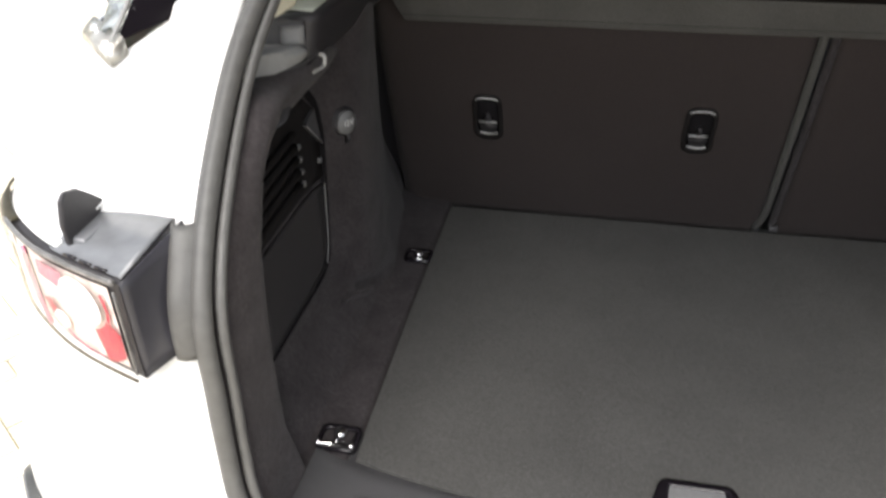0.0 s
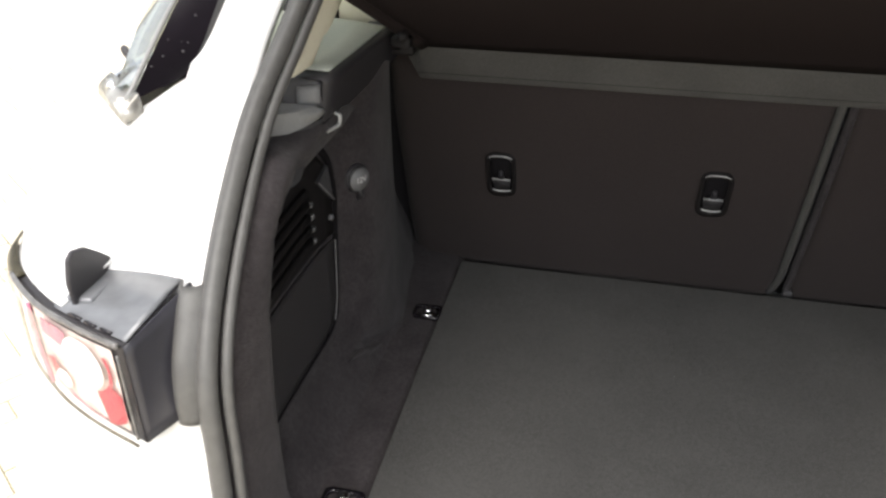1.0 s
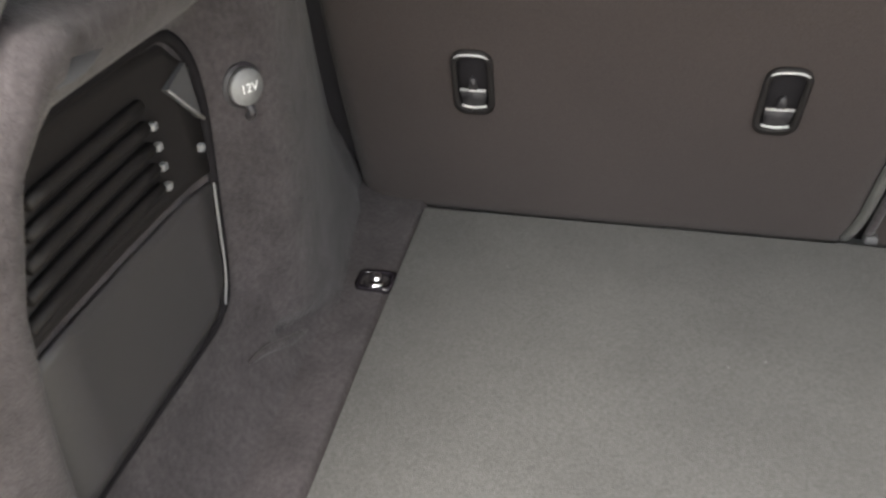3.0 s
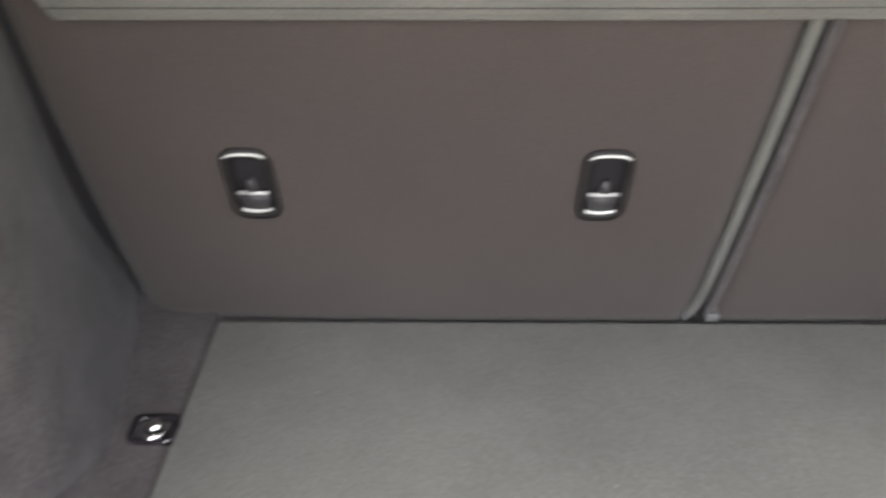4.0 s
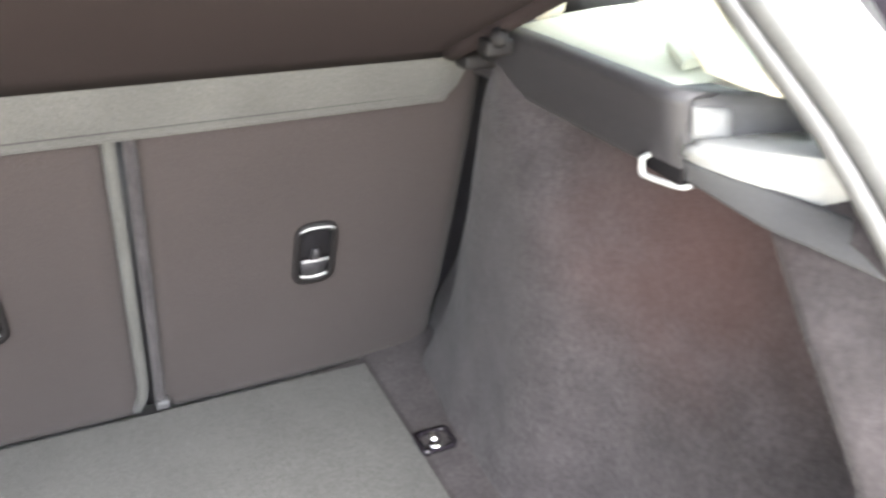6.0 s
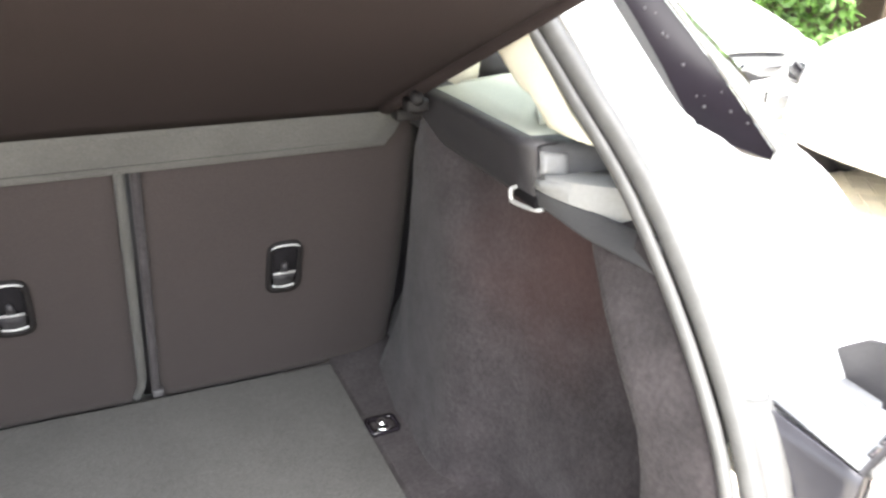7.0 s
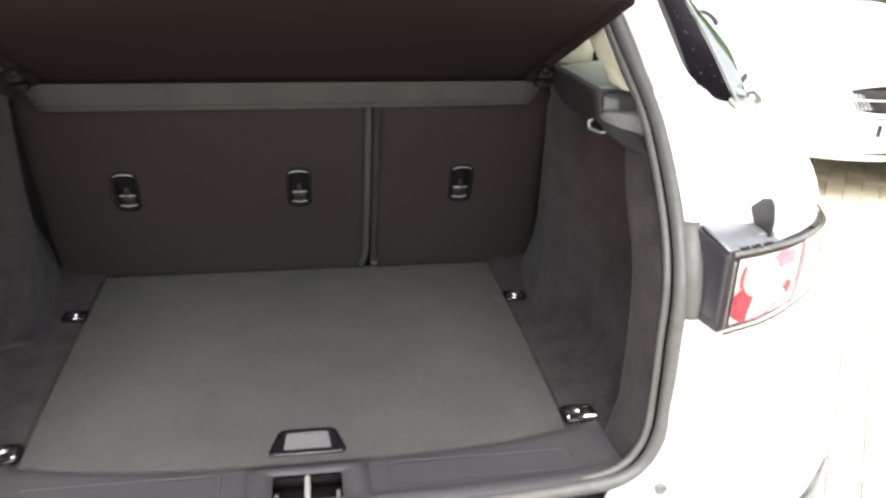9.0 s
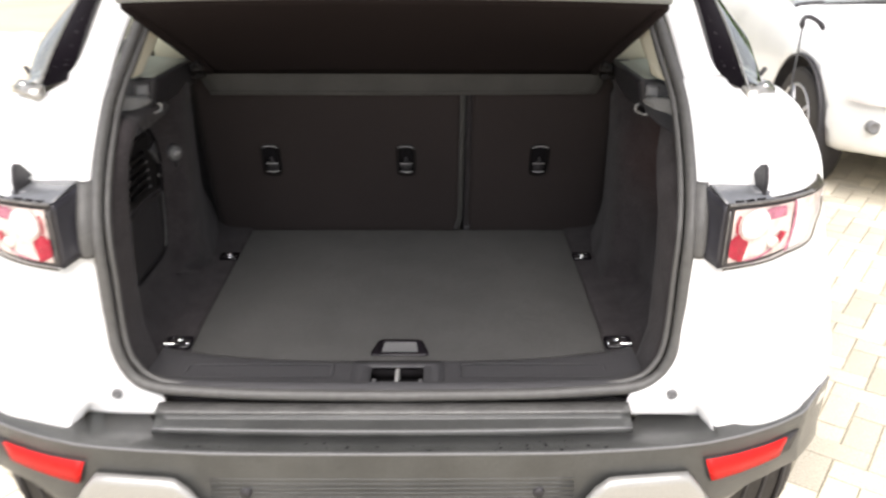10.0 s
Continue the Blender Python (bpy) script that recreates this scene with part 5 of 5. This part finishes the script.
part("flap_seam", tube([(0.5195 * (2 * k / 30 - 1), 0.6885, 1.2045 + 0.0045 * max(0.0, 2 * k / 30 - 1) ** 1.5) for k in range(31)], 0.0011, 6), BEZEL, shelf, "dark seam along the flap")
panel_rows = []
for k in range(13):
    row = []
    for j in range(31):
        v = 2 * j / 30 - 1
        u = k / 12 * (1 + 0.055 * (1 - v * v))
        row.append(Vector(((0.500 + 0.077 * k / 12) * v, 0.674 - 0.385 * u, 1.262 + 0.224 * u + 0.010 * math.sin(math.pi * k / 12) * (1 - v * v))))
    panel_rows.append(row)
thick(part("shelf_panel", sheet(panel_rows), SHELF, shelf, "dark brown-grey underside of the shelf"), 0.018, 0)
part("shelf_rear_edge", tube([(0.58 * v, 0.281 - 0.0215 * (1 - v * v), 1.487 + 0.0125 * (1 - v * v)) for v in [2 * k / 30 - 1 for k in range(31)]], 0.0080, 8), EDGE_GREY, shelf, "pale grey rear edge of the shelf")
for s in (1, -1):
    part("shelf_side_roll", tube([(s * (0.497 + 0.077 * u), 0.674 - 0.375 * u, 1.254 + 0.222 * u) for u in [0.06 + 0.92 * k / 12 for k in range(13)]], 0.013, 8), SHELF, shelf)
    clip = tube(curve([(s * 0.545, 0.66, 1.258), (s * 0.536, 0.62, 1.270), (s * 0.520, 0.585, 1.288), (s * 0.508, 0.560, 1.303)], 10), 0.009, 8)
    box(*sorted((s * 0.500, s * 0.530)), 0.568, 0.590, 1.280, 1.296, 0.003, clip)
    box(*sorted((s * 0.515, s * 0.552)), 0.640, 0.668, 1.246, 1.262, 0.003, clip)
    part("shelf_clip", clip, BEZEL, shelf, "black hinge clip of the shelf")
    part("shelf_cord", tube([(s * 0.55, 0.30, 1.478), (s * 0.555, 0.26, 1.62), (s * 0.56, 0.22, 1.785)], 0.0025, 6), BLACK, shelf, "black lifting cord")


# ---- other cars ----
def road_car(at, turn, paint, label, grille):
    """A saloon seen nose on: its nose points down its own y axis; at is the ground below the middle of its nose."""
    root = thing("saloon_car", (0, 1.6, 0), label, "car")
    W = 0.89
    BODY = [  # y, half width, lowest z, waist z, top z, half width of the top
        (0.00, 0.40, 0.38, 0.52, 0.67, 0.34), (0.03, 0.56, 0.315, 0.50, 0.71, 0.48), (0.10, 0.68, 0.285, 0.50, 0.742, 0.57), (0.25, 0.785, 0.265, 0.50, 0.778, 0.64),
        (0.55, 0.865, 0.22, 0.55, 0.83, 0.70), (1.0, 0.89, 0.22, 0.60, 0.915, 0.73), (1.45, 0.89, 0.21, 0.62, 0.985, 0.75), (2.2, 0.89, 0.20, 0.64, 0.99, 0.76),
        (3.2, 0.89, 0.20, 0.66, 0.96, 0.76), (4.1, 0.87, 0.26, 0.68, 0.97, 0.72), (4.6, 0.80, 0.34, 0.66, 0.92, 0.62), (4.72, 0.66, 0.42, 0.62, 0.80, 0.50)]
    cols = [[], [], [], [], [], [], [], [], []]
    for y, w, z0, z1, z2, wt in BODY:
        ring = [(0, y, z0), (w * 0.55, y, z0), (w * 0.93, y, z0 + 0.03), (w, y, (z0 + z1) / 2), (w, y, z1), (w * 0.97, y, (z1 + z2) / 2 + 0.03), (wt, y, z2 - 0.01), (wt * 0.6, y, z2 + 0.015), (0, y, z2 + 0.025)]
        for c, p in zip(cols, ring):
            c.append(p)
    lines = [curve(c, 60) for c in cols]
    rows = []
    for i in range(61):
        side = curve([l[i] for l in lines], 22)
        rows.append(side + [Vector((-p.x, p.y, p.z)) for p in side[-2:0:-1]])
    bm = sheet(rows, closed=True)
    bm.verts.ensure_lookup_table()
    m = len(rows[0])
    bm.faces.new([bm.verts[i] for i in range(m)])
    bm.faces.new([bm.verts[60 * m + i] for i in range(m)])
    body = part("body", bm, paint, root)
    # wheel housings cut out of the sides
    cutters = bmesh.new()
    for y in (0.84, 3.55):
        for s in (1, -1):
            turned([(-0.16, 0.415), (0.16, 0.415)], (s * 0.86, y, 0.335), "x", 40, cutters)
    cut = part("cutter", cutters, BLACK)
    mod = body.modifiers.new("housings", "BOOLEAN")
    mod.operation, mod.object, mod.solver = "DIFFERENCE", cut, "EXACT"
    bpy.context.view_layer.update()
    me = bpy.data.meshes.new_from_object(body.evaluated_get(bpy.context.evaluated_depsgraph_get()))
    body.modifiers.clear()
    body.data = me
    bpy.data.objects.remove(cut)
    for y in (0.84, 3.55):
        for s in (1, -1):
            liner = [[Vector((x_, y + r_ * math.cos(q * math.tau / 40), 0.335 + r_ * math.sin(q * math.tau / 40))) for q in range(41)] for x_, r_ in ((s * 0.874, 0.412), (s * 0.704, 0.412), (s * 0.703, 0.10))]
            part("arch_liner", sheet(liner), BLACK, root, "dark wheel arch liner")
            wheel(root, s * 0.765, y, 0.335, 0.21)
            arc = [(s * 0.880, y + 0.417 * math.cos(a), 0.335 + 0.417 * math.sin(a)) for a in [radians(-18 + 216 * k / 24) for k in range(25)]]
            part("arch_lip", tube(arc, 0.010, 6), BLACK, root, "dark wheel arch lip")
    CABIN = [[(-wl, y, z) for y, z, wl in ((1.45, 0.975, 0.74), (1.98, 1.30, 0.60), (2.2, 1.38, 0.57), (3.0, 1.39, 0.57), (3.3, 1.34, 0.58), (4.0, 0.96, 0.70))]]
    glass_rows = []
    for k in range(13):
        u = 2 * k / 12 - 1
        glass_rows.append([Vector((-p[0] * u, p[1], p[2] + 0.05 * (1 - u * u))) for p in CABIN[0]])
    part("glasshouse", sheet([curve(r, 24) for r in glass_rows]), SCREEN_GLASS, root, "windows painted pale in place of a sky reflection")
    part("roof", sheet([[Vector((0.57 * (2 * k / 12 - 1), y, z + 0.05 * (1 - (2 * k / 12 - 1) ** 2))) for k in range(13)] for y, z in ((2.0, 1.338), (2.2, 1.388), (2.6, 1.405), (3.0, 1.397), (3.3, 1.348))]), paint, root)
    if grille:
        oval = [(0.475 * math.cos(a), 0.092 * math.sin(a) * (1 if math.sin(a) > 0 else 0.9)) for a in [k * math.tau / 40 for k in range(40)]]
        ny = lambda x: -0.016 + 0.10 * (abs(x) / 0.55) ** 2.4
        g = part("grille", slab([(x, ny(x) - 0.012, 0.642 + z) for x, z in oval], (0, 0.06, 0)), BLACK, root, "dark oval mesh grille")
        part("grille_frame", tube([(x * 1.02, ny(x) - 0.016, 0.642 + z * 1.06) for x, z in oval], 0.011, 8, True), paint, g)
        part("grille_bar", tube([(x, ny(x) - 0.022, 0.644) for x in [-0.40 + 0.80 * k / 16 for k in range(17)]], 0.007, 6), CHROME, g, "bright bar across the grille")
        mesh = bmesh.new()
        for k in range(-24, 25):
            for d in (1, -1):
                pts = []
                for q in range(9):
                    x, z = k * 0.02 + d * (q - 4) * 0.013, (q - 4) * 0.019
                    if (x / 0.465) ** 2 + (z / 0.082) ** 2 < 1:
                        pts.append((x, ny(x) - 0.0145, 0.642 + z))
                if len(pts) > 1:
                    tube(pts, 0.0022, 4, bm=mesh)
        part("grille_mesh", mesh, GREY, g)
        part("badge", turned([(0.01, 0.040), (-0.006, 0.040), (-0.012, 0.031), (-0.014, 0.010)], (0, -0.036, 0.647), "y", 24), CHROME, g, "plain round bright badge")
        plate = part("plate_panel", box(-0.26, 0.26, -0.046, -0.038, 0.425, 0.536, 0.003), PLATE, root, "white number plate with dark bars", smooth=False)
        part("plate_mount", box(-0.25, 0.25, -0.042, 0.08, 0.430, 0.530, 0.004), paint, root)
        for k in range(7):
            x = -0.178 + 0.062 * k + (0.03 if k > 3 else 0)
            part("plate_bar", box(x - 0.013, x + 0.013, -0.049, -0.045, 0.448, 0.514), DARK_PRINT, plate, smooth=False)
        low = part("lower_grille", slab([(x, -0.010 + 0.16 * (abs(x) / 0.55) ** 2.4, z) for x, z in [(-0.56, 0.370), (-0.5, 0.345), (-0.3, 0.330), (0, 0.325), (0.3, 0.330), (0.5, 0.345), (0.56, 0.370), (0.5, 0.405), (0.3, 0.415), (0, 0.415), (-0.3, 0.415), (-0.5, 0.405)]], (0, 0.08, 0)), BLACK, root, "dark lower air intake")
        part("intake_lip", tube([(x, -0.016 + 0.16 * (abs(x) / 0.55) ** 2.4, 0.312) for x in [-0.58 + 1.16 * k / 20 for k in range(21)]], 0.016, 8), paint, low)
    for s in (1, -1):
        lampy = [(0.60 * s, 0.055), (0.70 * s, 0.10), (0.775 * s, 0.19), (0.815 * s, 0.30)]
        part("headlamp", sheet([[Vector((x, y - 0.016, 0.60)), Vector((x * 1.01, y - 0.022, 0.65)), Vector((x * 0.985, y + 0.012, 0.705))] for x, y in lampy]), GLOSS if not grille else LENS_WHITE, root, "bright headlamp")
        part("fog_lamp", turned([(0.03, 0.036), (-0.012, 0.036), (-0.016, 0.028), (-0.010, 0.022)], (s * 0.715, 0.115, 0.475), "y", 24), PALE_GREY, root, "round fog lamp")
        part("wiper_cowl", tube(curve([(s * 0.735, 1.44, 0.985), (s * 0.64, 1.45, 1.000), (s * 0.55, 1.44, 1.005)], 8), 0.014, 6), BLACK, root)
        part("door_mirror", box(*sorted((s * 0.90, s * 1.05)), 1.98, 2.08, 0.96, 1.08, 0.03), paint, root)
    part("scuttle", tube(curve([(-0.72, 1.455, 0.985), (-0.4, 1.42, 1.003), (0, 1.405, 1.013), (0.4, 1.42, 1.003), (0.72, 1.455, 0.985)], 20), 0.012, 6), BLACK, root, "black strip below the windscreen")
    root.matrix_basis = Matrix.Translation(at) @ Matrix.Rotation(turn, 4, "Z") @ Matrix.Translation((0, 1.6, 0))
    return root


road_car((3.28, 2.92, 0), radians(-1), CAR_SILVER, "silver saloon parked nose out on the paving by a hedge", True)
road_car((3.50, 2.06, 0), radians(-85), WHITE, "white saloon parked across from the silver one", False)

# ---- stick leaning on the silver car ----
stick = thing("walking_stick", (2.33, 3.75, 0), "thin walking stick with dark crook handle against the silver car", "walking stick")
part("shaft", tube([(2.350, 3.75, 0.014), (2.361, 3.75, 0.45), (2.371, 3.75, 0.93)], 0.0060, 8), GREY, stick)
part("crook_handle", tube(curve([(2.371, 3.75, 0.920), (2.366, 3.75, 0.955), (2.372, 3.75, 0.985), (2.402, 3.75, 0.992), (2.445, 3.75, 0.975), (2.485, 3.75, 0.945), (2.508, 3.75, 0.912)], 18), [0.009, 0.013, 0.019, 0.021, 0.019, 0.016] + [0.014] * 8 + [0.015, 0.017, 0.018, 0.016, 0.010], 8), BLACK, stick, "dark curved handle")
part("ferrule", turned([(0.0, 0.009), (0.03, 0.009), (0.036, 0.007)], (2.350, 3.75, 0.010), "z", 12), BLACK, stick, "black rubber ferrule")

# ---- hedge ----
hedge = thing("hedge", (4.9, 6.5, 0), "dense bright green leafy hedge beside and behind the parked cars", "hedge")
rng = random.Random(3)
stems, core = bmesh.new(), bmesh.new()
verts, faces = [], []
# each run: its corner, the way along it, its length, the way out to its face, leaves
for corner, along, length, out, leaf_count in (((4.95, 3.7, 0), (0.08, 1, 0), 7.5, (-1, 0.08, 0), 28000), ((-3.0, 9.6, 0), (1, 0, 0), 8.6, (0, -1, 0), 15000)):
    corner, along, out = Vector(corner), Vector(along).normalized(), Vector(out).normalized()
    for k in range(int(length / 0.33)):
        p = corner + along * (0.33 * k + rng.uniform(0, 0.2)) - out * (0.4 + rng.uniform(-0.15, 0.15))
        bend = [p + Vector((rng.uniform(-0.3, 0.3) * h, rng.uniform(-0.3, 0.3) * h, 3.0 * h)) for h in (0.33, 0.66, 1.0)]
        tube(curve([p, *bend], 6), [0.03, 0.026, 0.022, 0.018, 0.014, 0.01, 0.006], 5, bm=stems)
    # plain brown sheet behind the leaves stands for the hedge's shaded depth
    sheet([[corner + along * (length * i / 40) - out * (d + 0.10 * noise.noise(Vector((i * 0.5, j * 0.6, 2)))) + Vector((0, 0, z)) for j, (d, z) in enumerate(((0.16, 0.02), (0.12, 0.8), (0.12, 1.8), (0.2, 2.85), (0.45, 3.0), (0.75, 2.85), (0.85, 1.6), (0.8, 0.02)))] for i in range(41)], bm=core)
    for k in range(leaf_count):
        run = rng.uniform(-0.1, length + 0.1)
        a = rng.uniform(0, 2.55)
        bulge = 0.12 * noise.noise(Vector((run * 0.9, a * 1.3, 7))) + 0.07 * noise.noise(Vector((run * 3.1, a * 4, 3)))
        if a < 1.9:
            c = corner + along * run + out * (bulge + rng.uniform(-0.12, 0.10)) + Vector((0, 0, 0.06 + a / 1.9 * 2.88))
        else:
            c = corner + along * run - out * ((a - 1.9) / 0.65 * 0.8) + Vector((0, 0, 2.98 + bulge + rng.uniform(-0.10, 0.12)))
        n1 = (out * rng.uniform(-0.2, 1) + along * rng.uniform(-0.9, 0.9) + Vector((0, 0, rng.uniform(-0.4, 1)))).normalized()
        t1 = n1.orthogonal().normalized()
        t2 = n1.cross(t1)
        ang = rng.uniform(0, math.tau)
        u = (t1 * math.cos(ang) + t2 * math.sin(ang)) * rng.uniform(0.030, 0.055)
        v = (t2 * math.cos(ang) - t1 * math.sin(ang)) * rng.uniform(0.014, 0.026)
        b = len(verts)
        verts += [c - u, c + v - u * 0.1 + n1 * 0.004, c + u, c - v - u * 0.1 + n1 * 0.004]
        faces += [(b, b + 1, b + 2), (b, b + 2, b + 3)]
part("stems", stems, TWIG, hedge)
part("inner_growth", core, TWIG, hedge, "brown sheet standing for the shaded depth of the hedge")
me = bpy.data.meshes.new("leaves")
me.from_pydata(verts, [], faces)
me.materials.append(LEAF)
leaves = new("leaves", me)
leaves.parent, leaves.matrix_parent_inverse = hedge, ROOTS[hedge.name]
tagged(leaves, "bright green small leaves", kind="stuff")

# ---- block paving, herringbone ----
paving = thing("paving", (1.5, 1.5, 0), "buff concrete block paving laid in herringbone", "paving", kind="structure")


bm = bmesh.new()
bmesh.ops.create_grid(bm, x_segments=24, y_segments=13, size=0.5, matrix=Matrix.LocRotScale((-2.0, 3.0, -0.003), None, (24.2, 13.2, 1)))
part("bedding", bm, SAND, paving, "sandy bedding between the blocks")


def block_mesh(name, w, h, d=0.05, e=0.0025):
    bm = bmesh.new()
    box(-w / 2, w / 2, -h / 2, h / 2, -d, 0.0, 0, bm)
    bmesh.ops.bevel(bm, geom=[x for x in bm.edges if all(v.co.z > -0.001 for v in x.verts)], offset=e, segments=1, affect="EDGES")
    me = bpy.data.meshes.new(name)
    bm.to_mesh(me)
    bm.free()
    me.materials.append(PAVER)
    return me


long_x, long_y = block_mesh("block", 0.195, 0.095), block_mesh("block", 0.095, 0.195)
rng = random.Random(9)
near, far_v, far_f = 0, [], []
shape = {True: ([v.co.copy() for v in long_x.vertices], [tuple(p.vertices) for p in long_x.polygons]), False: ([v.co.copy() for v in long_y.vertices], [tuple(p.vertices) for p in long_y.polygons])}
turn = Matrix.Rotation(radians(54), 3, "Z")
for i in range(-150, 150):
    for j in range(-150, 150):
        # herringbone cell on a 0.1 m lattice
        k = (i - j) % 4
        if k == 0:
            flat, x, y = True, i * 0.1 + 0.1, j * 0.1 + 0.05
        elif k == 3:
            flat, x, y = False, i * 0.1 + 0.05, j * 0.1 + 0.1
        else:
            continue
        x, y, _ = turn @ Vector((x, y, 0)) + Vector((-2, 3, 0))
        if not (-14 < x < 10 and -3.5 < y < 9.5):
            continue
        z = 0.010 + rng.uniform(-0.0015, 0.0015)
        if 1.15 < x < 3.0 and 0.6 < y < 3.4 and near < 300:
            near += 1
            ob = new("paving_block", long_x if flat else long_y)
            ob.location, ob.rotation_euler = (x - 1.5, y - 1.5, z), (0, 0, radians(54))
            ob.parent = paving
        else:
            b = len(far_v)
            vs, fs = shape[flat]
            far_v += [turn @ v + Vector((x, y, z)) for v in vs]
            far_f += [tuple(b + q for q in f) for f in fs]
me = bpy.data.meshes.new("further_blocks")
me.from_pydata(far_v, [], far_f)
me.materials.append(PAVER)
rest = new("further_blocks", me)
rest.parent, rest.matrix_parent_inverse = paving, ROOTS[paving.name]
tagged(rest, kind="stuff")
